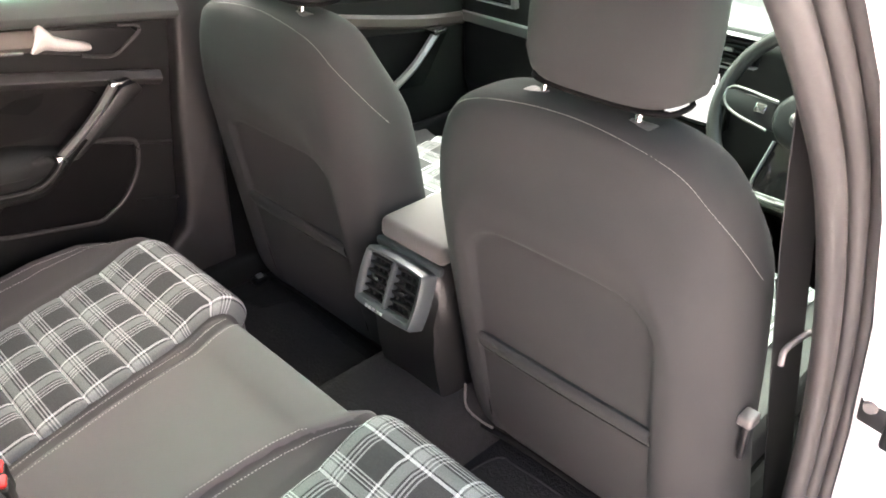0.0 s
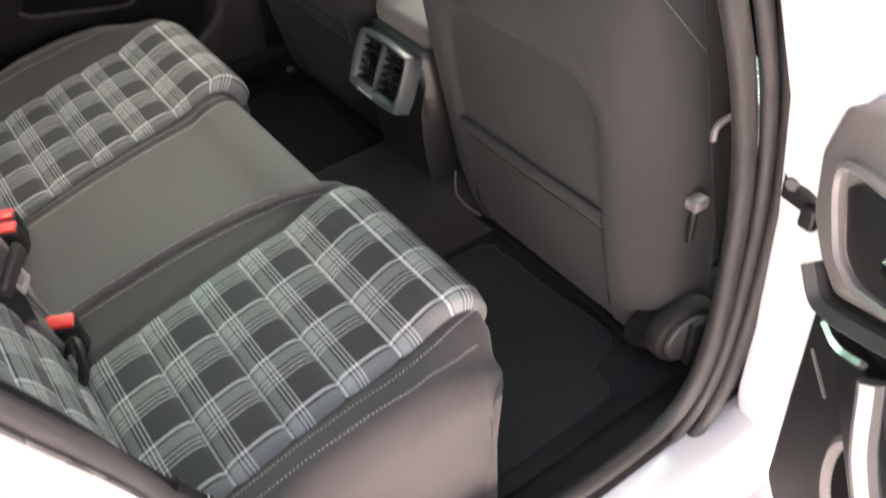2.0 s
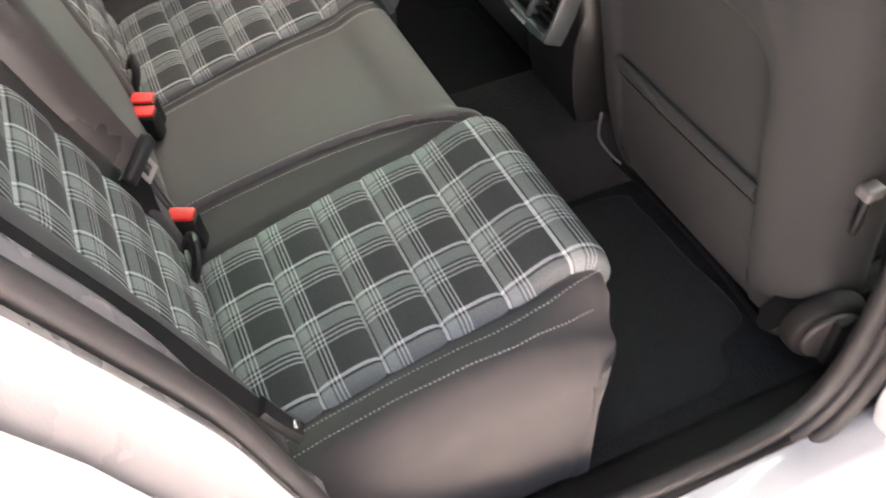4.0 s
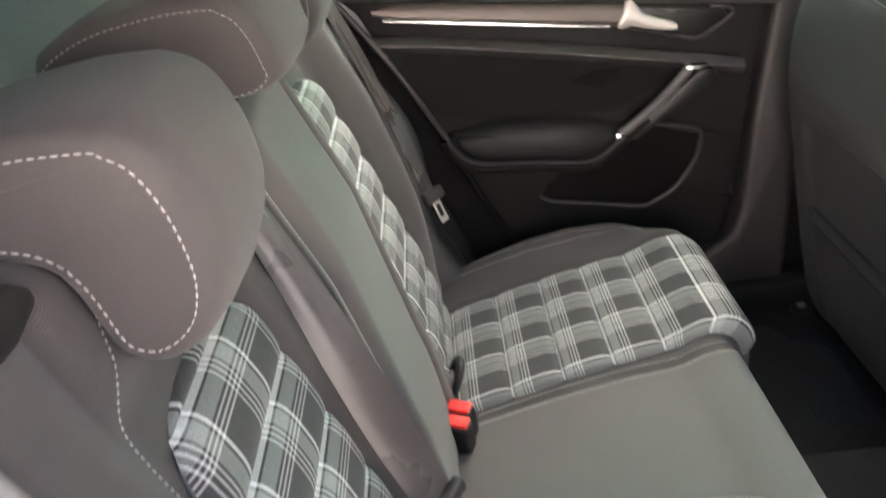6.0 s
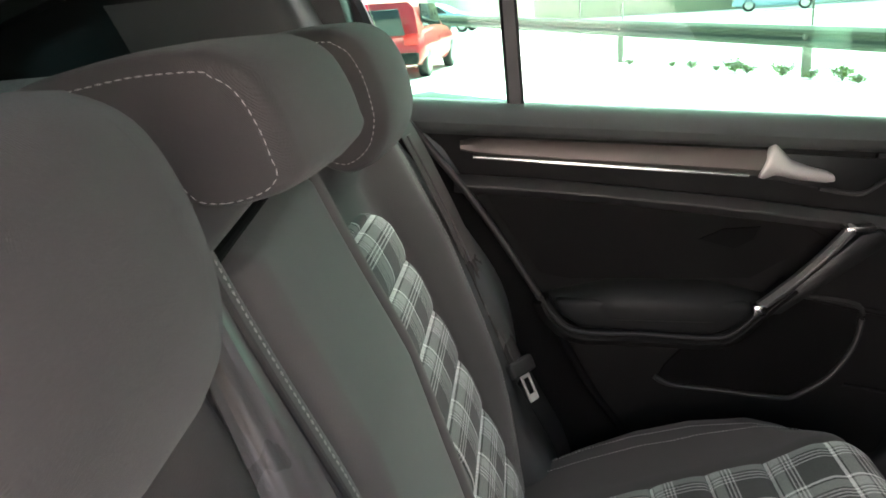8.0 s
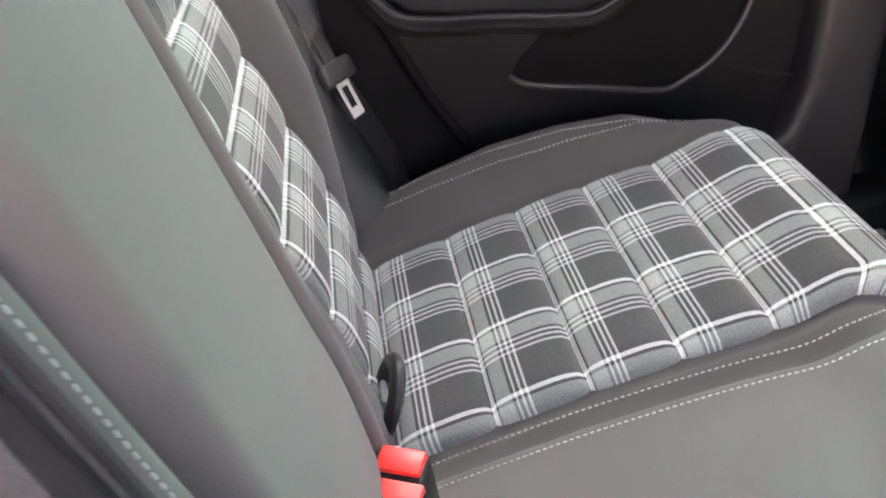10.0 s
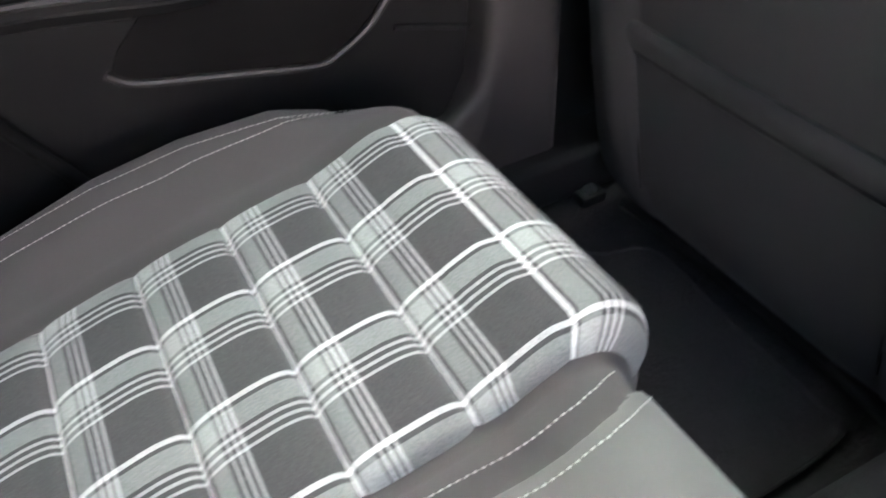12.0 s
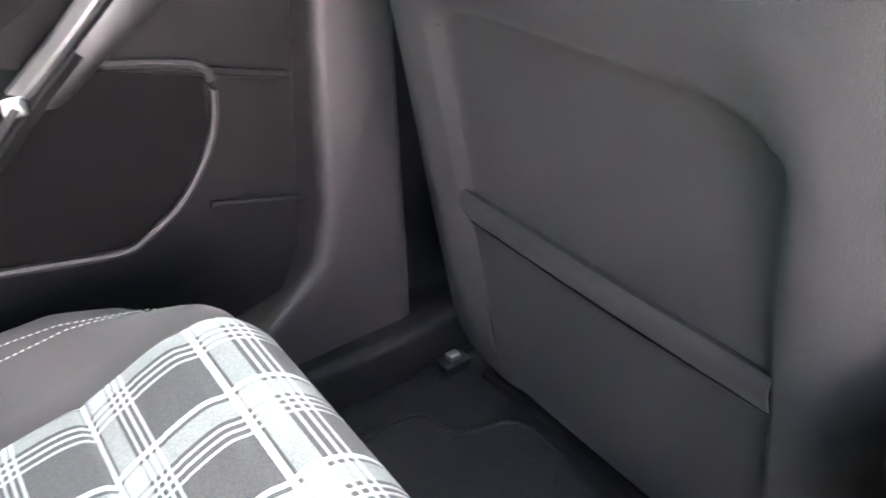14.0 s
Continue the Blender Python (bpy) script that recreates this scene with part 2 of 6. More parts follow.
def glass_material(name, tint, gloss=0.08):
    m = bpy.data.materials.new(name)
    m.use_nodes = True
    n, l = m.node_tree.nodes, m.node_tree.links
    out = n["Material Output"]
    n.remove(n["Principled BSDF"])
    tr, gl, mx = n.new("ShaderNodeBsdfTransparent"), n.new("ShaderNodeBsdfGlossy"), n.new("ShaderNodeMixShader")
    fr = n.new("ShaderNodeFresnel")
    fr.inputs["IOR"].default_value = 1.5
    tr.inputs["Color"].default_value = (*tint, 1)
    gl.inputs["Roughness"].default_value = 0.02
    l.new(fr.outputs[0], mx.inputs[0])
    l.new(tr.outputs[0], mx.inputs[1])
    l.new(gl.outputs[0], mx.inputs[2])
    l.new(mx.outputs[0], out.inputs["Surface"])
    return m


def lamp_of(m, colour, strength):
    """A display or signal lamp that is switched on."""
    b = next(n for n in m.node_tree.nodes if n.type == "BSDF_PRINCIPLED")
    b.inputs["Emission Color"].default_value = (*colour, 1)
    b.inputs["Emission Strength"].default_value = strength


FABRIC = material("bolster_fabric", (0.066, 0.061, 0.0595), rough=0.88, grain=0.5, grain_scale=700, mottle=0.12, mottle_scale=14, spec=0.25, weave=0.30, weave_scale=420, relief=0.12, relief_scale=11, sheen=0.12)
CENTRE = material("seat_centre_fabric", (0.118, 0.111, 0.107), rough=0.85, grain=0.4, grain_scale=800, mottle=0.08, mottle_scale=10, spec=0.25, relief=0.10, relief_scale=9, sheen=0.12)
SEATBACK = material("front_seat_fabric", (0.038, 0.0383, 0.0380), rough=0.9, grain=0.6, grain_scale=800, mottle=0.14, mottle_scale=8, spec=0.15, relief=0.16, relief_scale=8, sheen=0.03)
TARTAN = plaid_material()
FAINT = material("grey_thread", (0.17, 0.165, 0.16), rough=0.85, mottle=0.25, mottle_scale=60)
THREAD = material("pale_thread", (0.42, 0.40, 0.385), rough=0.8, mottle=0.25, mottle_scale=60)
PLASTIC = material("grained_plastic", (0.0125, 0.0120, 0.0118), spec=0.2, rough=0.62, grain=0.5, grain_scale=520, mottle=0.12, mottle_scale=12)
# Lighter than the soft plastic: window light on the sill put into the colour.
LITPAD = material("padded_sill_lit", (0.066, 0.069, 0.067), spec=0.5, rough=0.45, grain=0.4, grain_scale=420, mottle=0.1)
SOFT = material("soft_dash_plastic", (0.017, 0.0172, 0.0172), spec=0.3, rough=0.5, grain=0.4, grain_scale=420, mottle=0.1)
DARK = material("dark_cloth_inset", (0.008, 0.0077, 0.0077), spec=0.10, rough=0.95, grain=0.4, grain_scale=600, mottle=0.15)
TRIMGREY = material("pillar_plastic", (0.150, 0.139, 0.133), rough=0.32, grain=0.35, grain_scale=480, mottle=0.07)
# Paler than the trim plastic; light from the open doorway is in the colour.
ARCHLIT = material("satin_arch_plastic_lit", (0.24, 0.226, 0.222), rough=0.27, grain=0.25, grain_scale=480, mottle=0.07)
CARPET = material("carpet", (0.027, 0.0264, 0.0267), rough=1.0, grain=1.0, grain_scale=330, mottle=0.5, mottle_scale=40, relief=0.35, relief_scale=160, spec=0.1)
MAT = material("floor_mat", (0.029, 0.0285, 0.0288), rough=0.95, grain=1.0, grain_scale=280, mottle=0.35, mottle_scale=50, relief=0.3, relief_scale=140, spec=0.15)
PILLAR = material("smooth_trim_plastic", (0.035, 0.032, 0.0315), rough=0.5, grain=0.35, grain_scale=480, mottle=0.07)
RUBBER = material("rubber_seal", (0.030, 0.028, 0.027), rough=0.5, grain=0.15, grain_scale=300, mottle=0.15)
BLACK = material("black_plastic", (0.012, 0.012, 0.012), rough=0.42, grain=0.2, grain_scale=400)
GLOSS = material("gloss_black", (0.008, 0.008, 0.008), rough=0.08, coat=0.5)
PAINT = material("white_paint", (0.80, 0.80, 0.79), rough=0.3, mottle=0.02, coat=0.7)
CHROME = material("satin_chrome", (0.72, 0.71, 0.69), rough=0.22, metal=1.0, mottle=0.05)
GRAB = material("satin_grey_metal", (0.26, 0.25, 0.245), rough=0.42, metal=0.7, mottle=0.08, mottle_scale=40)
SILVER = material("brushed_silver", (0.50, 0.49, 0.48), rough=0.35, metal=0.9, mottle=0.08, mottle_scale=40)
LEVER = material("satin_silver", (0.62, 0.58, 0.56), rough=0.38, metal=0.35, mottle=0.04)
DECOR = material("brushed_decor", (0.105, 0.086, 0.078), rough=0.42, metal=0.3, mottle=0.15, mottle_scale=30)
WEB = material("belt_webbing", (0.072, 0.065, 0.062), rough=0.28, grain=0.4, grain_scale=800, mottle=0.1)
RED = material("red_button", (0.80, 0.035, 0.030), rough=0.38, mottle=0.08, mottle_scale=60)
HEADLINE = material("headlining", (0.42, 0.41, 0.38), rough=0.95, grain=0.5, grain_scale=600, mottle=0.05)
VENTGREY = material("vent_bezel", (0.048, 0.057, 0.060), rough=0.42, grain=0.25, grain_scale=500, mottle=0.05)
SHELF = material("shelf_felt", (0.31, 0.315, 0.305), rough=0.95, grain=1.0, grain_scale=420, mottle=0.3, mottle_scale=90, relief=0.2, relief_scale=220)
GLASS = glass_material("green_glass", (0.66, 0.92, 0.80))
CLEAR = glass_material("windscreen_glass", (0.62, 0.71, 0.68))
PRIVACY = glass_material("tinted_rear_glass", (0.56, 0.74, 0.64))
TAG = material("white_print", (0.45, 0.45, 0.44), rough=0.7)
LEATHER = material("wheel_leather", (0.035, 0.033, 0.032), rough=0.42, grain=0.5, grain_scale=380, mottle=0.1)
SCREEN = material("screen_glass", (0.20, 0.20, 0.20), rough=0.06, coat=0.6)
lamp_of(SCREEN, (1.0, 0.97, 0.94), 0.075)
AMBER = material("amber_lamp", (0.6, 0.3, 0.03), rough=0.3)
lamp_of(AMBER, (1.0, 0.55, 0.05), 0.025)
REDLAMP = material("red_lamp", (0.6, 0.05, 0.03), rough=0.3)
lamp_of(REDLAMP, (1.0, 0.15, 0.08), 0.04)
INSET = material("door_cloth", (0.0125, 0.0117, 0.0115), spec=0.12, rough=0.9, grain=0.5, grain_scale=600, mottle=0.18, mottle_scale=30)

# ---------------------------------------------------------------- shell of the car
def line(y, a=1.100, b=-0.132):
    """Height of the far door's sill at y."""
    return a + b * y


solid("floor", join(slab([(-0.74, 0.30), (0.74, 0.30), (0.74, 2.3), (-0.74, 2.3)], "z", 0.22, 0.268)), CARPET, "black carpeted footwell floor of the car", "floor")
tun = [(-0.16, 0.262), (-0.135, 0.33), (-0.115, 0.372), (-0.085, 0.388), (0, 0.392), (0.085, 0.388), (0.115, 0.372), (0.135, 0.33), (0.16, 0.262)]
solid("floor_tunnel", grid([[(x, y, z) for x, z in tun] for y in np.linspace(0.45, 2.0, 24)], close=True, caps=True), MAT, "dark grey carpet over the centre tunnel", "floor")
solid("seat_pan", box(-0.50, -0.62, 0.27, 0.50, 0.38, 0.40, 0.01), CARPET, "black carpeted panel under the rear bench", "floor")
solid("luggage_floor", box(-0.60, -1.0, 0.40, 0.60, -0.20, 0.46, 0.01), CARPET, "black carpeted luggage floor", "floor")

# roof lining, roof skin and rails
roof = [[(x, y, 1.475 - 0.055 * (abs(x) / 0.6) ** 3 - 0.10 * max(0, (y - 0.75) / 0.5) ** 2 * 0.25 - 0.05 * max(0, (0.0 - y) / 0.6) ** 2) for x in np.linspace(-0.60, 0.60, 21)] for y in np.linspace(-0.62, 1.28, 24)]
solid("ceiling", thick(grid(roof), 0.02), HEADLINE, "pale grey cloth roof lining", "ceiling")
solid("roof_panel", thick(grid([[(x * 1.08, y, z + 0.035) for x, y, z in r] for r in roof]), 0.006), PAINT, "white painted roof skin", "roof")
for side in (-1, 1):
    pts = [(side * 0.635, y, z) for y, z in ((-0.70, 1.30), (-0.3, 1.41), (0.1, 1.455), (0.5, 1.455), (0.95, 1.41), (1.28, 1.33))]
    solid("roof_rail", sweep(pts, flat(0.09, 0.05, 0.4), 30), PAINT if side > 0 else PLASTIC, "rounded side rail of the roof", "trim")

# far side: doors, pillars, outer skin
solid("body_side_1", slab([(-1.2, 0.30), (0.2, 0.22), (2.3, 0.22), (2.3, 0.95), (0.8, 0.96), (-0.02, 1.12), (-0.9, 1.08), (-1.2, 0.9)], "x", -0.88, -0.80, 0.02), PAINT, "white painted body side", "car body")
door = thing("door_1", (-0.72, 0.40, 0.44), "closed rear door with dark trim, grab handle and silver strip", "door", kind="structure")
panel = [(-0.10, 1.115), (-0.05, 1.08), (0.00, 1.03), (0.031, 0.971), (0.085, 0.875), (0.134, 0.781), (0.200, 0.615), (0.247, 0.534), (0.284, 0.47), (0.36, 0.42), (0.60, 0.42), (0.69, 0.44), (0.720, 0.49), (0.746, 0.70), (0.756, 0.78), (0.79, 0.992)]
part("door_panel", slab(panel, "x", -0.795, -0.712, 0.006), PLASTIC, door, "dark grained plastic door panel", sharp=30)
ys = np.linspace(-0.10, 0.80, 40)
shelf_prof = [(-0.075, 0.02), (-0.06, 0.027), (-0.03, 0.026), (-0.008, 0.014), (0.002, -0.004), (0.0, -0.014), (-0.010, -0.024), (-0.03, -0.027), (-0.075, -0.027)]
part("sill_pad", grid([[(-0.692 + a, y, line(y) + b - 0.02) for a, b in shelf_prof] for y in ys], close=True, caps=True), LITPAD, door, "soft padded window sill, coloured lighter for the window light")
yd = np.linspace(0.030, 0.505, 40)


def decor_row(y):
    t = 1.054 - 0.130 * y
    b = 1.023 - 0.156 * y
    k = min(1, (y - 0.018) / 0.06) ** 0.5
    m = (t + b) / 2
    h = max(0.004, (t - b) / 2 * k)
    return [(-0.712, y, m + h), (-0.700, y, m + h * 0.9), (-0.693, y, m + h * 0.35), (-0.692, y, m - h * 0.5), (-0.702, y, m - h), (-0.712, y, m - h)]


part("decor_strip", grid([decor_row(y) for y in yd], close=True, caps=True), DECOR, door, "brushed bronze-grey decor strip")
part("light_strip", sweep([(-0.694, y, 1.024 - 0.156 * y) for y in np.linspace(0.049, 0.475, 20)], flat(0.006, 0.0075, 0.4)), CHROME, door, "thin bright metal strip")
led = [(0.015, 0.986), (0.15, 0.966), (0.287, 0.942), (0.43, 0.915), (0.564, 0.887), (0.656, 0.868), (0.735, 0.850)]
part("ledge", sweep([(-0.703, y, z - 0.012) for y, z in led], flat(0.035, 0.030, 0.45), 40), PILLAR, door)
part("cloth_inset", slab([(0.06, 0.955), (0.30, 0.915), (0.56, 0.862), (0.60, 0.835), (0.48, 0.775), (0.19, 0.795), (0.14, 0.81)], "x", -0.715, -0.708, 0.002), INSET, door, "dark cloth inset")
part("armrest_pad", grid([[(-0.712 + a * k, y, z0 + b * k) for a, b in ((0, 0.040), (0.02, 0.036), (0.036, 0.022), (0.042, 0.0), (0.038, -0.02), (0.024, -0.03), (0, -0.032))] for y, z0, k in [(q, 0.758 - 0.10 * (q - 0.19), min(1, 0.35 + 6 * (q - 0.150), 0.55 + 5 * (0.50 - q))) for q in np.linspace(0.150, 0.50, 26)]], close=True, caps=True), SOFT, door, "padded armrest")
part("armrest_front", slab([(0.160, 0.770), (0.168, 0.745), (0.200, 0.718), (0.30, 0.704), (0.41, 0.690), (0.452, 0.702), (0.482, 0.728), (0.470, 0.746), (0.30, 0.766)], "x", -0.714, -0.676, 0.010, 3), SOFT, door, "soft front face of the armrest")
arm = [(0.140, 0.785), (0.155, 0.752), (0.195, 0.720), (0.30, 0.708), (0.415, 0.694), (0.455, 0.708), (0.485, 0.735), (0.54, 0.780)]
part("armrest_rail", sweep([(-0.690, y, z - 0.014) for y, z in arm], flat(0.05, 0.028, 0.45), 40), PLASTIC, door)
part("armrest_lip", sweep([(-0.663, y, z - 0.001) for y, z in arm[:-1]], circle(0.0035, 6), 40), RUBBER, door)
part("lower_lip", sweep([(-0.703, y, z) for y, z in ((0.180, 0.690), (0.26, 0.680), (0.362, 0.665))], flat(0.014, 0.010, 0.45), 14), PILLAR, door)
pocket = [(0.326, 0.606), (0.340, 0.630), (0.380, 0.668), (0.455, 0.695), (0.556, 0.733), (0.630, 0.727), (0.652, 0.703), (0.647, 0.655), (0.604, 0.594), (0.548, 0.558), (0.44, 0.576), (0.350, 0.594)]
part("speaker_grille", slab(pocket, "x", -0.716, -0.7095, 0.002), DARK, door, "black recessed speaker and pocket area")
part("pocket_rim", sweep([(-0.707, y, z) for y, z in ((0.322, 0.610), (0.350, 0.593), (0.44, 0.575), (0.534, 0.557), (0.562, 0.564), (0.608, 0.592), (0.646, 0.645), (0.658, 0.697), (0.650, 0.716), (0.62, 0.727), (0.565, 0.739))], circle(0.0048, 8), 60), RUBBER, door, "raised rim of the door pocket")
part("door_ridge", sweep([(-0.711, 0.632, 0.574), (-0.710, 0.68, 0.562), (-0.711, 0.728, 0.549)], circle(0.004, 8)), PLASTIC, door)
part("panel_step", sweep([(-0.712, 0.566, 0.737), (-0.709, 0.65, 0.711), (-0.708, 0.735, 0.686)], circle(0.005, 8), 12), PLASTIC, door)
gr = part("grab_handle", sweep([(-0.676, 0.487, 0.737), (-0.662, 0.532, 0.778), (-0.658, 0.58, 0.822), (-0.670, 0.626, 0.861)], flat(0.016, 0.022, 0.4), 24, up=(1, 0, 0)), GRAB, door, "satin grey diagonal grab handle")
part("end_cap", box(-0.688, 0.474, 0.725, -0.662, 0.496, 0.744, 0.004), CHROME, gr, "bright chrome end cap")
part("end_cap", box(-0.700, 0.612, 0.853, -0.658, 0.656, 0.864, 0.003), CHROME, gr, "bright chrome end cap")
part("handle_back", slab([(0.49, 0.722), (0.52, 0.720), (0.685, 0.828), (0.672, 0.850), (0.64, 0.846)], "x", -0.712, -0.675, 0.006), BLACK, door)
cup = part("handle_cup", slab([(0.505, 0.982), (0.60, 0.968), (0.695, 0.953), (0.710, 0.935), (0.645, 0.905), (0.58, 0.918), (0.495, 0.942)], "x", -0.714, -0.7075, 0.003), BLACK, door, "dark recess round the release lever")
part("cup_frame", sweep([(-0.705, y, z) for y, z in ((0.585, 0.918), (0.645, 0.904), (0.68, 0.920), (0.712, 0.942), (0.708, 0.955), (0.67, 0.962))], circle(0.004, 8), 30), PILLAR, cup)
part("release_lever", grid([[(-0.70 + 0.010 * math.cos(a), y, z + h * math.sin(a)) for a in np.linspace(0, 2 * math.pi, 12, endpoint=False)] for y, z, h in ((0.492, 0.949, 0.006), (0.499, 0.957, 0.016), (0.508, 0.968, 0.025), (0.516, 0.972, 0.027), (0.526, 0.964, 0.021), (0.540, 0.953, 0.015), (0.565, 0.944, 0.012), (0.592, 0.937, 0.010), (0.603, 0.934, 0.006))], close=True, caps=True), LEVER, cup, "pale satin release lever")
part("light_patch", slab([(0.399, 0.848), (0.44, 0.863), (0.497, 0.862), (0.485, 0.842), (0.455, 0.828)], "x", -0.709, -0.7045, 0.001), DARK, door, "black grille patch")

win = thing("window_1", (-0.74, 0.36, 1.10), "rear door window with a dark upright divider", "window", kind="structure")
part("pane", slab([(0.137, 1.06), (0.79, 0.98), (0.72, 1.40), (0.137, 1.44)], "x", -0.742, -0.738), GLASS, win, "green-tinted glass", smooth=False)
part("pane", slab([(-0.055, 1.08), (0.110, 1.06), (0.110, 1.44), (-0.13, 1.40)], "x", -0.742, -0.738), GLASS, win, "green-tinted glass", smooth=False)
part("divider", sweep([(-0.735, 0.1225, 1.05), (-0.735, 0.1225, 1.20), (-0.735, 0.1225, 1.44)], flat(0.028, 0.024, 0.2), up=(1, 0, 0)), BLACK, win, "black upright divider bar")
part("window_frame", sweep([(-0.735, y, z) for y, z in ((-0.075, 1.08), (-0.105, 1.22), (-0.145, 1.40), (0.05, 1.45), (0.4, 1.455), (0.74, 1.42), (0.80, 1.0))], flat(0.03, 0.03, 0.3), 60, up=(1, 0, 0)), BLACK, win, "black rubber window frame")

solid("pillar_c_1", slab([(-0.08, 1.05), (-0.155, 1.44), (-0.28, 1.42), (-0.67, 1.40), (-0.90, 1.10), (-0.95, 0.96), (-0.2, 0.96)], "x", -0.78, -0.66, 0.012), BLACK, "black rear pillar trim", "pillar")
bp = [(0.735, 1.42), (0.795, 1.0), (0.769, 0.79), (0.759, 0.70), (0.747, 0.53), (0.730, 0.465), (0.65, 0.405), (0.40, 0.39), (0.40, 0.30), (0.70, 0.30), (0.835, 0.30), (0.848, 0.33), (0.852, 0.45), (0.860, 0.71), (0.885, 1.0), (0.86, 1.42)]
solid("pillar_b_1", slab(bp, "x", -0.78, -0.696, 0.024, 4), PILLAR, "dark grey plastic centre pillar trim with flared foot", "pillar")
solid("pillar_foot_1", sweep([(-0.700, 0.832, 0.317), (-0.699, 0.860, 0.312), (-0.694, 0.888, 0.309)], flat(0.012, 0.006, 0.4), 8), TRIMGREY, "pale edge of the trim at the pillar foot", "trim")
solid("sill_trim_1", box(-0.77, 0.30, 0.27, -0.665, 1.9, 0.345, 0.015, 3), PLASTIC, "dark plastic door sill cover", "trim")
solid("door_seal_1", tube([(-0.686, y, z) for y, z in ((-0.06, 1.10), (0.028, 0.971), (0.085, 0.875), (0.135, 0.781), (0.145, 0.758))], 0.006, 40), RUBBER, "black rubber door seal", "seal")
# Same seal continued; the shade on its lower run is put into the colour.
solid("door_seal_shaded", tube([(-0.688, y, z) for y, z in ((0.145, 0.758), (0.208, 0.615), (0.255, 0.534), (0.295, 0.465))], 0.007, 30), DARK, "foot of the door seal, coloured darker where its highlight ends", "seal")

# far front door
fd = thing("door_3", (-0.72, 1.45, 0.45), "closed front passenger door with dark trim", "door", kind="structure")
part("door_panel", slab([(0.93, 0.42), (0.93, 0.98), (1.95, 0.86), (1.95, 0.36)], "x", -0.795, -0.712, 0.01), PLASTIC, fd)
part("edge_lining", box(-0.798, 0.84, 0.26, -0.745, 1.05, 0.98, 0.005), BLACK, fd, "black door edge lining")
part("sill_pad", sweep([(-0.715, 0.92, 0.965), (-0.715, 1.4, 0.90), (-0.715, 1.95, 0.835)], flat(0.05, 0.05, 0.45), 12), SOFT, fd)
part("decor_strip", sweep([(-0.705, 0.95, 0.905), (-0.705, 1.20, 0.860), (-0.705, 1.50, 0.800), (-0.705, 1.72, 0.775)], flat(0.02, 0.035, 0.4), 12), DECOR, fd, "brushed decor strip")
part("cloth_inset", slab([(1.0, 0.84), (1.60, 0.76), (1.50, 0.62), (1.05, 0.66)], "x", -0.714, -0.706, 0.003), DARK, fd)
g2 = part("grab_handle", sweep([(-0.665, 1.345, 0.655), (-0.655, 1.42, 0.705), (-0.67, 1.52, 0.775)], flat(0.020, 0.026, 0.4), 16, up=(1, 0, 0)), GRAB, fd, "satin grey diagonal grab handle")
part("end_cap", box(-0.68, 1.325, 0.640, -0.65, 1.355, 0.662, 0.004), CHROME, g2)
part("end_cap", box(-0.70, 1.50, 0.77, -0.655, 1.545, 0.785, 0.004), CHROME, g2)
part("armrest", box(-0.712, 0.98, 0.60, -0.655, 1.34, 0.66, 0.02, 3), SOFT, fd)
part("door_pocket", box(-0.712, 1.05, 0.40, -0.68, 1.85, 0.52, 0.015, 3), PLASTIC, fd)
w3 = thing("window_2", (-0.74, 1.3, 1.0), "front passenger window, bright outside", "window", kind="structure")
part("pane", slab([(0.90, 0.99), (1.90, 0.86), (1.72, 1.02), (1.28, 1.27), (0.93, 1.33)], "x", -0.742, -0.738), GLASS, w3, "green-tinted glass", smooth=False)
part("window_frame", sweep([(-0.735, y, z) for y, z in ((0.89, 1.0), (0.92, 1.34), (1.28, 1.28), (1.74, 1.03), (1.92, 0.87))], flat(0.03, 0.03, 0.3), up=(1, 0, 0)), BLACK, w3)

w5 = thing("window_3", (0.74, 1.3, 0.96), "tinted driver's door window", "window", kind="structure")
part("pane", slab([(0.90, 0.985), (1.90, 0.86), (1.72, 1.02), (1.28, 1.27), (0.80, 1.36)], "x", 0.766, 0.770), GLASS, w5, "green-tinted glass", smooth=False)

# near side: sill, pillars, seals and white body round the open doorway
solid("body_side_2", slab([(-1.2, 0.30), (0.12, 0.22), (0.10, 0.70), (0.035, 0.90), (-0.04, 1.07), (-0.9, 1.06), (-1.2, 0.9)], "x", 0.765, 0.86, 0.02), PAINT, "white painted rear quarter of the body", "car body")
solid("door_sill_2", slab([(0.735, 0.20), (0.84, 0.20), (0.84, 0.27), (0.80, 0.305), (0.735, 0.31)], "y", 0.05, 1.0, 0.008), PAINT, "white painted door sill", "sill")
solid("body_side_3", slab([(0.93, 0.20), (2.3, 0.20), (2.3, 0.95), (0.885, 1.0), (0.68, 1.42), (0.44, 1.42), (0.63, 1.22), (0.735, 1.06), (0.812, 0.90), (0.855, 0.72), (0.88, 0.50), (0.885, 0.36)], "x", 0.755, 0.85, 0.012), PAINT, "white painted centre pillar and front door skin", "car body")
opening = [(0.135, 0.72), (0.18, 0.55), (0.27, 0.41), (0.42, 0.350), (0.60, 0.325), (0.75, 0.328), (0.82, 0.375), (0.845, 0.50), (0.830, 0.72), (0.784, 0.90), (0.702, 1.08), (0.614, 1.20), (0.522, 1.30), (0.45, 1.36)]
rear_edge = [(0.135, 0.72), (0.105, 0.84), (0.062, 0.95), (0.015, 1.06), (-0.035, 1.17), (-0.10, 1.32)]
seal = thing("door_seal_2", (0.75, 0.5, 0.32), "black ribbed rubber seal round the open doorway", "seal", kind="structure")
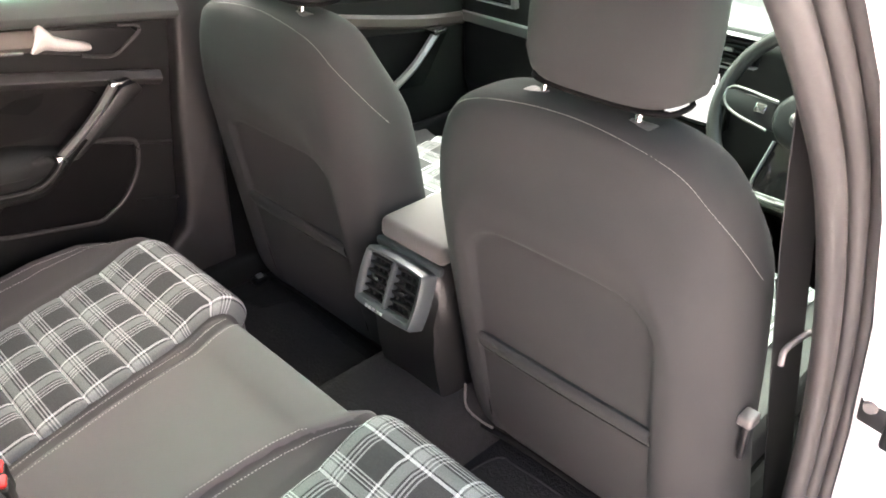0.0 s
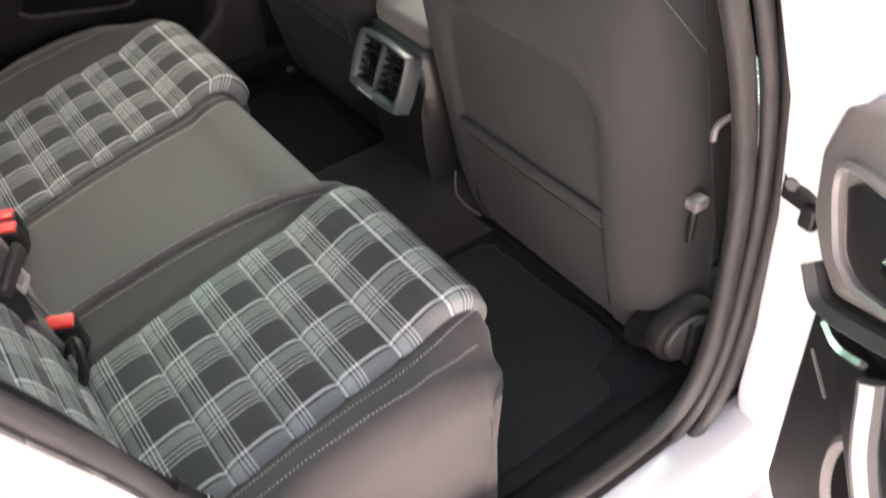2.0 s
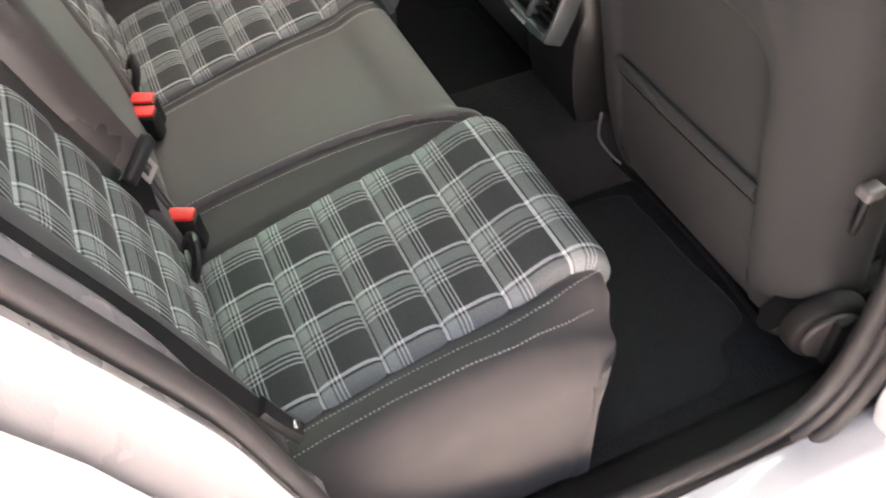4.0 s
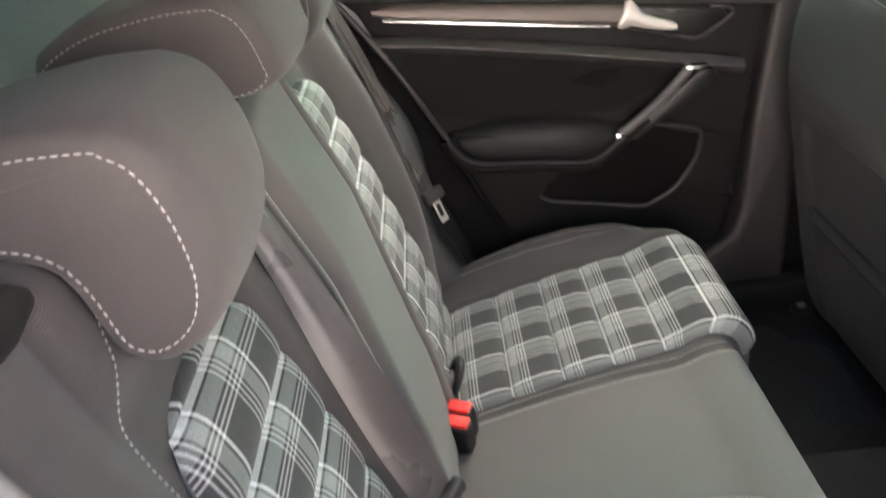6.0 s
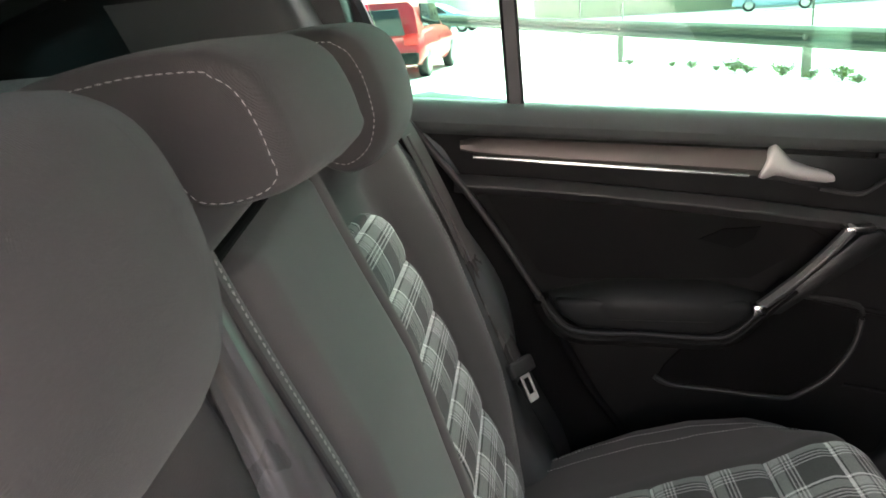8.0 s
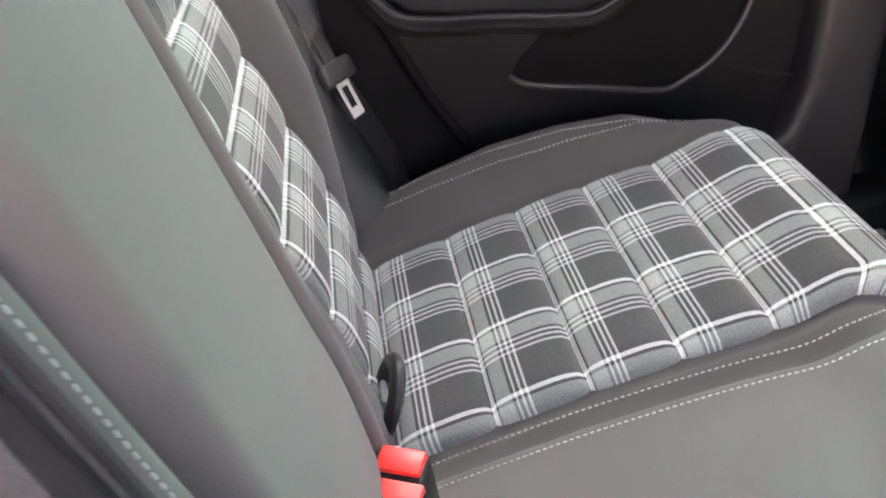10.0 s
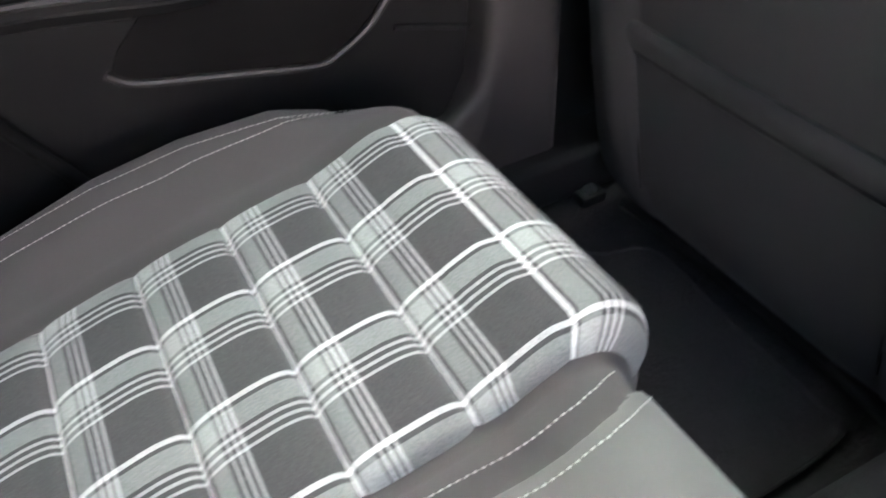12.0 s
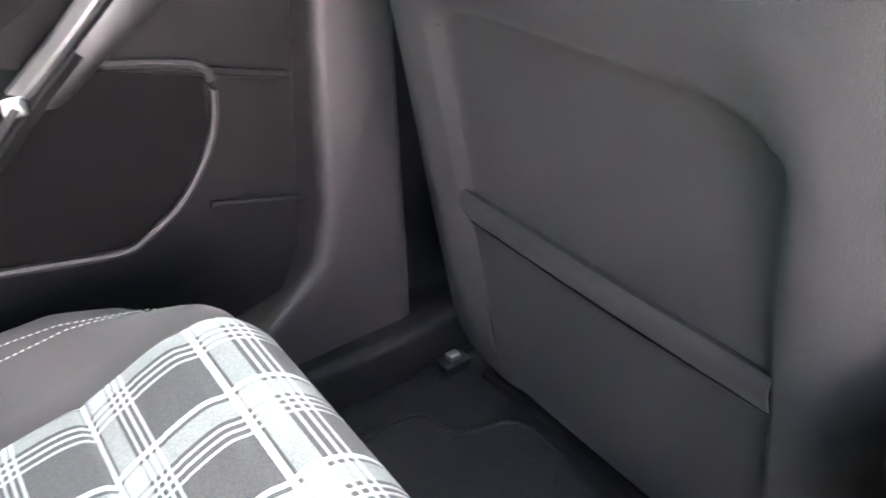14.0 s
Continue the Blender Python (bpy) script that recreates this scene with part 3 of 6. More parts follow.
for i, (off, rad, xx) in enumerate(((0.003, 0.014, 0.722), (0.027, 0.010, 0.735), (0.047, 0.012, 0.748))):
    def grow(pts, sgn):
        p = np.array(pts)
        c = np.array((0.45, 0.85))
        d = p - c
        return [(xx, *(q + off * v / np.linalg.norm(v) * sgn)) for q, v in zip(p, d)]
    part("rubber_lip", tube(grow(opening, 1), rad, 80, 12, up=(1, 0, 0)), RUBBER, seal)
    part("rubber_lip", tube(grow(rear_edge, 1), rad, 30, 12, up=(1, 0, 0)), PILLAR, seal)
solid("pillar_b_2", slab([(0.46, 1.40), (0.660, 1.20), (0.765, 1.05), (0.855, 0.90), (0.900, 0.72), (0.915, 0.50), (0.890, 0.38), (0.80, 0.32), (0.93, 0.30), (0.985, 0.40), (0.985, 0.75), (0.95, 1.05), (0.85, 1.40)], "x", 0.706, 0.736, 0.010, 3), PLASTIC, "dark plastic centre pillar trim", "pillar")
solid("front_door_lining", slab([(1.0, 0.27), (2.05, 0.27), (2.05, 0.86), (0.985, 0.97)], "x", 0.700, 0.750, 0.01), PLASTIC, "dark plastic lining inside the driver's door", "door trim")
solid("sill_trim_2", slab([(0.64, 0.27), (0.74, 0.27), (0.745, 0.315), (0.72, 0.325), (0.66, 0.30)], "y", 0.30, 1.0, 0.006), PLASTIC, "dark plastic door sill cover", "trim")
FARSIDE = [(0.600, -0.30), (0.604, -0.072), (0.610, -0.050), (0.622, -0.038), (0.640, -0.033), (0.660, -0.031), (0.685, -0.030), (0.702, -0.028), (0.708, -0.034), (0.708, -0.30)]
FARGAP = [(0.709, -0.30), (0.709, -0.040), (0.718, -0.030), (0.727, -0.016), (0.736, -0.004), (0.744, 0.001), (0.752, 0.0), (0.762, -0.05), (0.762, -0.30)]
SEATSIDE = [(0.598, -0.30), (0.600, -0.095), (0.604, -0.078), (0.610, -0.050), (0.618, -0.037), (0.630, -0.033), (0.641, -0.040), (0.649, -0.062), (0.653, -0.068), (0.657, -0.060), (0.664, -0.040), (0.674, -0.034), (0.684, -0.038), (0.691, -0.056), (0.695, -0.060), (0.699, -0.052), (0.706, -0.036), (0.715, -0.028), (0.722, -0.030), (0.727, -0.044), (0.731, -0.040), (0.737, -0.016), (0.744, 0.002), (0.754, 0.003), (0.762, -0.05), (0.762, -0.30)]


def seat_side(edge, sgn, side, sink=0.0):
    """Moulded trim between seat back and door opening, with a soft ridge along it."""
    p = spline(edge, 40)
    return grid([[(sgn * x, y + d - sink * step((0.86 - z) / 0.34) * step((0.738 - x) / 0.030), z) for x, d in side] for y, z in p], close=True, caps=True)


solid("arch_trim_2", seat_side(rear_edge[::-1] + [(0.18, 0.55), (0.27, 0.41), (0.40, 0.345)], 1, SEATSIDE), ARCHLIT, "grey moulded plastic trim beside the rear seat, coloured lighter for doorway light", "trim", sharp=70)
far_edge = [(-0.15, 1.30), (-0.075, 1.12), (0.018, 0.971), (0.075, 0.875), (0.125, 0.781), (0.198, 0.615), (0.247, 0.534), (0.285, 0.465), (0.36, 0.38)]
# Shares the lightened sill colour, so its lit look is painted too.
solid("arch_trim_1", seat_side(far_edge, -0.955, FARSIDE, 0.085), LITPAD, "dark satin moulded trim beside the rear seat", "trim", sharp=70)
# Solid dark strip that stands in for the shade in the door gap.
solid("gap_shade_1", seat_side(far_edge, -0.955, FARGAP, 0.085), DARK, "black strip standing in for the shade between trim and door", "seal", sharp=70)
solid("pillar_c_2", slab([(-0.06, 1.06), (-0.16, 1.42), (-0.28, 1.42), (-0.70, 1.28), (-0.70, 1.03), (-0.2, 1.00)], "x", 0.66, 0.74, 0.012), HEADLINE, "pale rear pillar trim", "pillar")

# rear window and tailgate, windscreen and bulkhead
gate = thing("tailgate", (0, -0.90, 0.45), "black lined tailgate with a tinted rear window", "tailgate", kind="structure")
part("lower_lining", slab([(-0.84, 1.05), (-0.86, 1.10), (-0.97, 1.04), (-1.05, 0.40), (-0.98, 0.40), (-0.90, 1.0)], "x", -0.78, 0.78, 0.012), BLACK, gate, "black tailgate lining")
part("upper_rail", slab([(-0.64, 1.36), (-0.60, 1.42), (-0.70, 1.44), (-0.70, 1.36)], "x", -0.66, 0.66, 0.008), BLACK, gate)
for s in (-1, 1):
    part("side_frame", slab([(-0.862, 1.07), (-0.640, 1.385), (-0.630, 1.378), (-0.850, 1.064)], "x", min(s * 0.72, s * 0.595), max(s * 0.72, s * 0.595), 0.003), BLACK if s < 0 else HEADLINE, gate)
part("pane", slab([(-0.858, 1.085), (-0.645, 1.380), (-0.640, 1.376), (-0.853, 1.081)], "x", -0.62, 0.62), PRIVACY, gate, "tinted rear window glass", smooth=False)
solid("luggage_wall", box(-0.66, -1.0, 0.42, -0.62, -0.18, 1.05, 0.005), CARPET, "black luggage side lining", "wall")
solid("luggage_wall", box(0.62, -1.0, 0.42, 0.66, -0.18, 1.05, 0.005), CARPET, "black luggage side lining", "wall")
solid("window_4", slab([(1.28, 1.30), (2.10, 0.92), (2.105, 0.926), (1.285, 1.306)], "x", -0.62, 0.62), CLEAR, "windscreen", "window", smooth=False)
for side in (-1, 1):
    solid("pillar_a", sweep([(side * 0.655, 1.28, 1.28), (side * 0.70, 1.75, 1.07), (side * 0.74, 2.10, 0.90)], flat(0.06, 0.05, 0.4), 12), HEADLINE, "pale windscreen pillar trim", "pillar")
solid("bulkhead", box(-0.74, 2.10, 0.20, 0.74, 2.16, 0.90, 0.01), CARPET, "dark front bulkhead", "wall")
solid("bonnet", slab([(2.12, 0.90), (2.6, 0.85), (3.0, 0.70), (3.05, 0.30), (2.12, 0.30)], "x", -0.80, 0.80, 0.04, 3), PAINT, "white painted bonnet", "car body")

# ---------------------------------------------------------------- rear bench
CP = spline([(0.05, 0.455), (0.12, 0.480), (0.20, 0.503), (0.287, 0.526), (0.37, 0.545), (0.455, 0.562), (0.510, 0.583), (0.540, 0.588), (0.565, 0.580), (0.583, 0.555), (0.589, 0.51), (0.583, 0.44), (0.575, 0.37), (0.565, 0.29)], 160)
CS = np.concatenate([[0], np.cumsum(np.linalg.norm(np.diff(CP, axis=0), axis=1))])
CTOP = int(np.argmax(CP[:, 0]))
BP = spline([(0.113, 0.455), (0.109, 0.52), (0.096, 0.58), (0.078, 0.645), (0.058, 0.70), (0.022, 0.805), (-0.020, 0.92), (-0.055, 1.005), (-0.075, 1.055), (-0.092, 1.10), (-0.110, 1.145), (-0.14, 1.165), (-0.175, 1.16), (-0.195, 1.12), (-0.19, 1.0), (-0.16, 0.72)], 160)
BS = np.concatenate([[0], np.cumsum(np.linalg.norm(np.diff(BP, axis=0), axis=1))])


def on_profile(P, S, s):
    y, z = np.interp(s, S, P[:, 0]), np.interp(s, S, P[:, 1])
    e = 0.006
    dy = np.interp(s + e, S, P[:, 0]) - np.interp(s - e, S, P[:, 0])
    dz = np.interp(s + e, S, P[:, 1]) - np.interp(s - e, S, P[:, 1])
    k = math.hypot(dy, dz) or 1
    return y, z, dy / k, dz / k


def near_seam(y):
    return float(np.interp(y, (0.05, 0.155, 0.26, 0.345, 0.43, 0.485, 0.515, 0.535), (0.104, 0.110, 0.121, 0.132, 0.147, 0.163, 0.190, 0.206)))


def far_seam(y):
    return -float(np.interp(y, (0.05, 0.16, 0.26, 0.33, 0.41, 0.460, 0.500, 0.530, 0.550, 0.566, 0.582), (0.157, 0.156, 0.154, 0.151, 0.147, 0.143, 0.140, 0.141, 0.147, 0.157, 0.172)))


def cushion_h(x, y):
    ax = abs(x)
    h = -0.030 * max(0, (ax - 0.605) / 0.038) ** 2.2
    sm = near_seam(y) if x > 0 else -far_seam(y)
    h += 0.006 * bump(ax, -0.2, sm, 0.05)
    h -= 0.005 * math.exp(-((ax - sm) / 0.006) ** 2)
    for xs in (0.212, 0.542, -0.184, -0.508):
        h -= 0.007 * math.exp(-((x - xs) / 0.007) ** 2)
    return h


SIDE_Y, SIDE_Z = (0.05, 0.186, 0.275, 0.36, 0.45, 0.505, 0.55, 0.566), (0.480, 0.532, 0.560, 0.574, 0.575, 0.559, 0.530, 0.500)


def cushion_at(x, s, lift=0.0, drop=0.0):
    y, z, dy, dz = on_profile(CP, CS, s)
    h = cushion_h(x, y) + lift
    w = step((abs(x) - 0.525) / 0.085)
    if s <= CS[CTOP]:
        yo = y * 0.934
        zo = float(np.interp(yo, SIDE_Y, SIDE_Z))
    else:
        yo, zo = y - 0.040, z - 0.010
    y, z = y + (yo - y) * w, z + (zo - z) * w
    c = step((0.215 - abs(x)) / 0.055) * step((y - 0.42) / 0.13)
    y, z = y - 0.036 * c, z - 0.008 * c
    return (x, y - dz * h, max(0.285, z + dy * h - drop))


S_FRONT = float(np.interp(0.537, CP[:CTOP, 0], CS[:CTOP]))
bench = thing("rear_bench_seat", (0, 0.35, 0.40), "rear bench cushion in dark cloth with two grey tartan seat panels", "car seat")
half = [(x, 0.0) for x in np.linspace(0.598, 0.643, 10)] + [(0.647, d) for d in (0.01, 0.03, 0.06, 0.10, 0.15, 0.20, 0.25)]
xs = [(-x, d) for x, d in reversed(half)] + [(x, 0.0) for x in np.linspace(-0.590, 0.590, 140)] + half
body = grid([[cushion_at(x, s, 0.0, d) for x, d in xs] for s in np.linspace(0, CS[-1], 110)])
part("cushion", thick(body, 0.004, (0, 0.3, 1)), FABRIC, bench, "dark warm-grey woven cushion body", sharp=80)
rows = []
for s in np.linspace(0.02, S_FRONT + 0.085, 60):
    y = on_profile(CP, CS, s)[0]
    a, b = far_seam(min(y, 0.582)) + 0.004, near_seam(min(y, 0.535)) - 0.004
    rows.append([cushion_at(a + (b - a) * k / 50, s, 0.0025 - 0.003 * (k in (0, 50))) for k in range(51)])
part("centre_panel", thick(grid(rows), 0.003, (0, 0.3, 1)), CENTRE, bench, "smooth plain grey centre seat panel", sharp=80)


SEAM_Y = (0.108, 0.196, 0.281, 0.362, 0.445, 0.529)
SEAM_S = [float(np.interp(y, CP[:CTOP, 0], CS[:CTOP])) for y in SEAM_Y]


def check_of(s):
    """Repeats of the check along the cushion: a whole number at every cross seam, 0 at the front one."""
    if s > SEAM_S[-1]:
        return (s - SEAM_S[-1]) / 0.090
    if s < SEAM_S[0]:
        return -5 + (s - SEAM_S[0]) / 0.087
    return float(np.interp(s, SEAM_S, range(-5, 1)))


def quilt(v, amp):
    """Padded channels between the cross seams, each swelling towards the next seam and drawn in sharply there."""
    if v > -0.5:
        return amp * (1 - 0.55 * math.exp(-(v / 0.10) ** 2))
    f = v % 1
    swell = 1 - abs(2 * f - 1) ** 3.4
    return amp * (swell * (0.86 + 0.14 * f) - 0.35 * math.exp(-(min(f, 1 - f) / 0.035) ** 2))


def tartan_panel(x0, x1, first):
    """first: where the first white lengthwise line lies."""
    rws, uvs = [], []
    end = SEAM_S[-1] + 0.092
    for s in np.linspace(0.012, end, 240):
        v = check_of(s)
        r, u = [], []
        for k in range(57):
            x = x0 + (x1 - x0) * k / 56
            e = min(k, 56 - k) / 56 * (x1 - x0)
            lift = 0.0035 + quilt(v, 0.0085) * min(1, 0.28 + e / 0.040) - 0.007 * math.exp(-e / 0.004)
            lift -= 0.006 * math.exp(-(end - s) / 0.004)
            r.append(cushion_at(x, s, lift))
            u.append(((x - first) / 0.0977 + 7, v + 20))
        rws.append(r)
        uvs.append(u)
    return thick(grid(rws, uv=uvs), 0.004, (0, 0.3, 1))


part("tartan_panel", tartan_panel(0.214, 0.540, 0.2185), TARTAN, bench, "grey, black and white tartan cloth, cross-quilted", sharp=80)
part("tartan_panel", tartan_panel(-0.506, -0.186, -0.5025), TARTAN, bench, "grey, black and white tartan cloth, cross-quilted", sharp=80)


def seam_line(fn, y0, y1, dx, n=60, lift=0.0):
    out = []
    for y in np.linspace(y0, y1, n):
        s = float(np.interp(y, CP[:CTOP, 0], CS[:CTOP]))
        x = fn(y) + dx
        out.append(cushion_at(x, s, 0.0022 + lift))
    return out


part("stitching", stitches(seam_line(near_seam, 0.10, 0.533, 0.013)), THREAD, bench, "pale seam stitching")
part("stitching", stitches(seam_line(near_seam, 0.10, 0.50, -0.012, 60, 0.002)), THREAD, bench, "pale seam stitching")
part("stitching", stitches(seam_line(far_seam, 0.10, 0.566, -0.0145, 90)), THREAD, bench, "pale seam stitching")
part("stitching", stitches(seam_line(far_seam, 0.10, 0.574, 0.0185, 90, 0.002)), THREAD, bench, "pale seam stitching")


INNER = ((0.05, 0.16, 0.30, 0.42, 0.50, 0.545, 0.58), (0.550, 0.555, 0.562, 0.568, 0.562, 0.552, 0.535))
OUTER = ((0.05, 0.20, 0.34, 0.45, 0.53, 0.57), (0.585, 0.592, 0.600, 0.602, 0.592, 0.580))
FAR_INNER = ((0.05, 0.20, 0.35, 0.50, 0.545, 0.58), (0.592, 0.584, 0.577, 0.582, 0.575, 0.560))
FAR_OUTER = ((0.05, 0.20, 0.31, 0.45, 0.53, 0.57), (0.611, 0.604, 0.597, 0.594, 0.588, 0.578))
for sgn, ys_, xs_ in ((1, *INNER), (1, *OUTER), (-1, *FAR_INNER), (-1, *FAR_OUTER)):
    part("stitching", stitches(seam_line(lambda y: sgn * float(np.interp(y, ys_, xs_)), 0.08, ys_[-1] - 0.005, 0)), THREAD, bench, "pale seam stitching")
part("cushion_base", box(-0.54, 0.05, 0.30, 0.54, 0.46, 0.42, 0.02, 3), FABRIC, bench)


# ---------------------------------------------------------------- rear backrests
def back_at(x, s, lift=0.0):
    y, z, dy, dz = on_profile(BP, BS, s)
    return (x, y + dz * lift, z - dy * lift)


BACK_SEAM = float(np.interp(0.930, BP[:90, 1], BS[:90]))
BACK_LINE = {1: 0.303, -1: -0.440}


def backrest(name, x0, x1, sgn, label):
    """An outer backrest: a body with a thick side bolster and a tartan panel."""
    ob = thing(name, ((x0 + x1) / 2, 0.0, 0.47), label, "seat back", "rear seat backs")
    xo = x1 if sgn > 0 else x0
    cx = sgn * 0.346

    def h(x, s):
        d = abs(x) - 0.495
        i = abs(abs(x) - min(abs(x0), abs(x1)))
        a = abs(x)
        v = -0.022 + (0.054 - 0.022 * step((s - 0.50) / 0.16) if sgn > 0 else float(np.interp(s, (0.0, 0.083, 0.185, 0.253, 0.337, 0.48), (0.0, 0.003, 0.022, 0.037, 0.044, 0.052)))) * step((a - 0.450) / 0.09) + 0.016 * step((0.245 - a) / 0.05) - 0.034 * max(0, (d - (0.078 if sgn > 0 else 0.064)) / 0.025) ** 2.2 - 0.02 * max(0, (0.02 - i) / 0.02) ** 2
        v += 0.020 * step((s - 0.61) / 0.05) * step((0.485 - a) / 0.03)
        for g in (cx - 0.127, cx + 0.127):
            v -= 0.006 * math.exp(-((x - g) / 0.007) ** 2) * bump(s, 0.0, 0.56, 0.10)
        return v
    xx = np.linspace(x0, x1, 70)
    part("body", thick(grid([[back_at(x, s, h(x, s)) for x in xx] for s in np.linspace(0, 0.80, 120)]), 0.015, (0, 1, 0.4)), FABRIC, ob, "dark warm-grey woven cloth", sharp=80)
    rws, uvs = [], []
    s1, s2 = 0.535, 0.596
    for s in np.linspace(0.0, s2, 170):
        k = max(0.0, (s - s1) / (s2 - s1))
        hw = 0.123 * max(0.02, 1 - k ** 2.4) ** 0.42
        v = (s - BACK_SEAM) / 0.0817
        r, u = [], []
        for j in range(49):
            x = cx - hw + 2 * hw * j / 48
            x -= sgn * 0.010 * step((s - 0.36) / 0.26) * max(0.0, sgn * (x - cx) / hw)
            ei, eo = (j, 48 - j) if sgn > 0 else (48 - j, j)
            ei, eo = ei / 24 * hw, eo / 24 * hw
            f = v % 1
            pad = 0.0095 * (1 - abs(2 * f - 1) ** 3.4 - 0.3 * math.exp(-(min(f, 1 - f) / 0.035) ** 2)) * min(1, 0.35 + eo / 0.03, 0.35 + ei / 0.03)
            r.append(back_at(x, s, -0.015 + pad - 0.008 * math.exp(-ei / 0.003) - 0.004 * math.exp(-eo / 0.005) - 0.020 * math.exp(-(s2 - s) / 0.007)))
            u.append(((x - BACK_LINE[sgn]) / 0.0985 + 7, 20 - v))
        rws.append(r)
        uvs.append(u)
    part("tartan_panel", thick(grid(rws, uv=uvs), 0.009, (0, 1, 0.3)), TARTAN, ob, "grey, black and white tartan cloth, cross-quilted", sharp=80)
    seam = np.array([(0.03, 0.490), (0.36, 0.486), (0.50, 0.482), (0.575, 0.479), (0.605, 0.473), (0.64, 0.456), (0.672, 0.438), (0.70, 0.419)])
    if sgn < 0:
        seam = np.array([(0.03, 0.566), (0.40, 0.567), (0.60, 0.565), (0.70, 0.555)])
    ln = []
    for s in np.linspace(0.03, 0.70, 110):
        x = sgn * float(np.interp(s, seam[:, 0], seam[:, 1]))
        ln.append(back_at(x, s, h(x, s) + 0.002))
    part("stitching", stitches(ln), THREAD, ob, "pale seam stitching")
    if sgn > 0:
        part("belt_outlet", slab([(0.484, 1.158), (0.482, 1.147), (0.515, 1.139), (0.572, 1.142), (0.580, 1.168), (0.502, 1.172)], "y", -0.135, -0.094, 0.004), BLACK, ob, "black belt outlet in the seat shoulder")
    return ob


backrest("rear_seat_back", 0.145, 0.598, 1, "upright outer rear backrest with tartan panel, beside the open door")
backrest("rear_seat_back", -0.582, -0.145, -1, "upright outer rear backrest with tartan panel, beside the closed door")
mid = thing("centre_seat_back", (-0.02, 0.05, 0.5), "plain light-grey padded centre backrest with fold-down armrest", "seat back", "rear seat backs")
xm = np.linspace(-0.147, 0.094, 40)


def mid_h(x, s):
    e = x + 0.147
    n = 0.094 - x
    return float(np.interp(s, (0.09, 0.167, 0.38, 0.48), (-0.012, -0.004, 0.016, 0.028))) - 0.026 * max(0, (0.016 - e) / 0.016) ** 2 - 0.046 * max(0, (0.042 - n) / 0.042) ** 2.0 - 0.02 * max(0, (0.04 - s) / 0.04) ** 2


def flap_top(x):
    return 0.672 + 0.11 * (0.094 - x)


def flap_at(x, k):
    s = 0.03 + (flap_top(x) - 0.03) * k
    return back_at(x, s, mid_h(x, s) - 0.04 * max(0, (s - flap_top(x) + 0.018) / 0.02) ** 1.2)


part("armrest_flap", thick(grid([[flap_at(x, k) for x in xm] for k in np.linspace(0, 1, 90)]), 0.018, (0, 1, 0.4)), CENTRE, mid, "smooth plain grey padded flap", sharp=80)
part("frame_body", thick(grid([[back_at(x, s, -0.026) for x in np.linspace(-0.155, 0.148, 20)] for s in np.linspace(0.0, 0.80, 80)]), 0.012, (0, 1, 0.4)), FABRIC, mid, "dark cloth behind the flap", sharp=80)
part("side_roll", tube([back_at(-0.155, s, float(np.interp(s, (0.09, 0.167, 0.38, 0.48), (-0.016, -0.010, 0.008, 0.019)))) for s in np.linspace(0.05, 0.68, 40)], 0.011, up=(1, 0, 0)), CENTRE, mid, "grey piped edge roll")


def strip_lift(s):
    return 0.7 * float(np.interp(s, (0.09, 0.167, 0.38, 0.48), (-0.012, -0.004, 0.016, 0.028)))


strip = [[back_at(0.080 + 0.046 * k / 8, s, strip_lift(s) - 0.018 + 0.019 * math.sin(math.pi * min(1, 0.02 + k / 11)) ** 0.9) for k in range(9)] for s in np.linspace(0.03, 0.69, 60)]
part("side_strip", thick(grid(strip), 0.02, (0, 1, 0.4)), CENTRE, mid, "dark cloth strip beside the flap", sharp=80)
part("piping", tube([back_at(0.121, s, strip_lift(s) - 0.001) for s in np.linspace(0.05, 0.69, 50)], 0.0035, None, 8, up=(1, 0, 0)), FABRIC, mid, "piped seam edge")
part("stitching", stitches([back_at(0.116, s, strip_lift(s) + 0.004) for s in np.linspace(0.06, 0.68, 80)]), THREAD, mid, "pale seam stitching")
part("side_cloth", thick(grid([[back_at(x, s, strip_lift(s) * 0.6 - 0.004 - 0.02 * max(0, (x - 0.135) / 0.03)) for x in np.linspace(0.115, 0.165, 10)] for s in np.linspace(0.03, 0.69, 50)]), 0.01, (0, 1, 0.4)), FABRIC, mid, "woven cloth beside the piped seam", sharp=80)
part("hinge_slot", sweep([back_at(x, flap_top(x) + 0.003, 0.012) for x in np.linspace(-0.140, 0.110, 8)], flat(0.011, 0.007, 0.3)), DARK, mid, "black slot at the top of the flap")
part("top_cloth", thick(grid([[[back_at(x, s, 0.024 - 0.02 * max(0, 1 - k / 0.15) ** 2) for s in [flap_top(x) + 0.005 + (0.75 - flap_top(x)) * k]][0] for x in np.linspace(-0.150, 0.138, 16)] for k in np.linspace(0, 1, 16)]), 0.02, (0, 1, 0.4)), FABRIC, mid, "dark cloth above the flap", sharp=80)


# ---------------------------------------------------------------- head restraints of the rear bench
SIDE = [(-0.245, 1.180), (-0.235, 1.197), (-0.188, 1.219), (-0.125, 1.230), (-0.085, 1.2315), (-0.056, 1.2285), (-0.032, 1.214), (-0.017, 1.185), (-0.010, 1.152), (-0.010, 1.122), (-0.021, 1.092), (-0.045, 1.072), (-0.072, 1.069), (-0.094, 1.083), (-0.107, 1.125), (-0.120, 1.144), (-0.150, 1.152), (-0.20, 1.158), (-0.235, 1.165)]


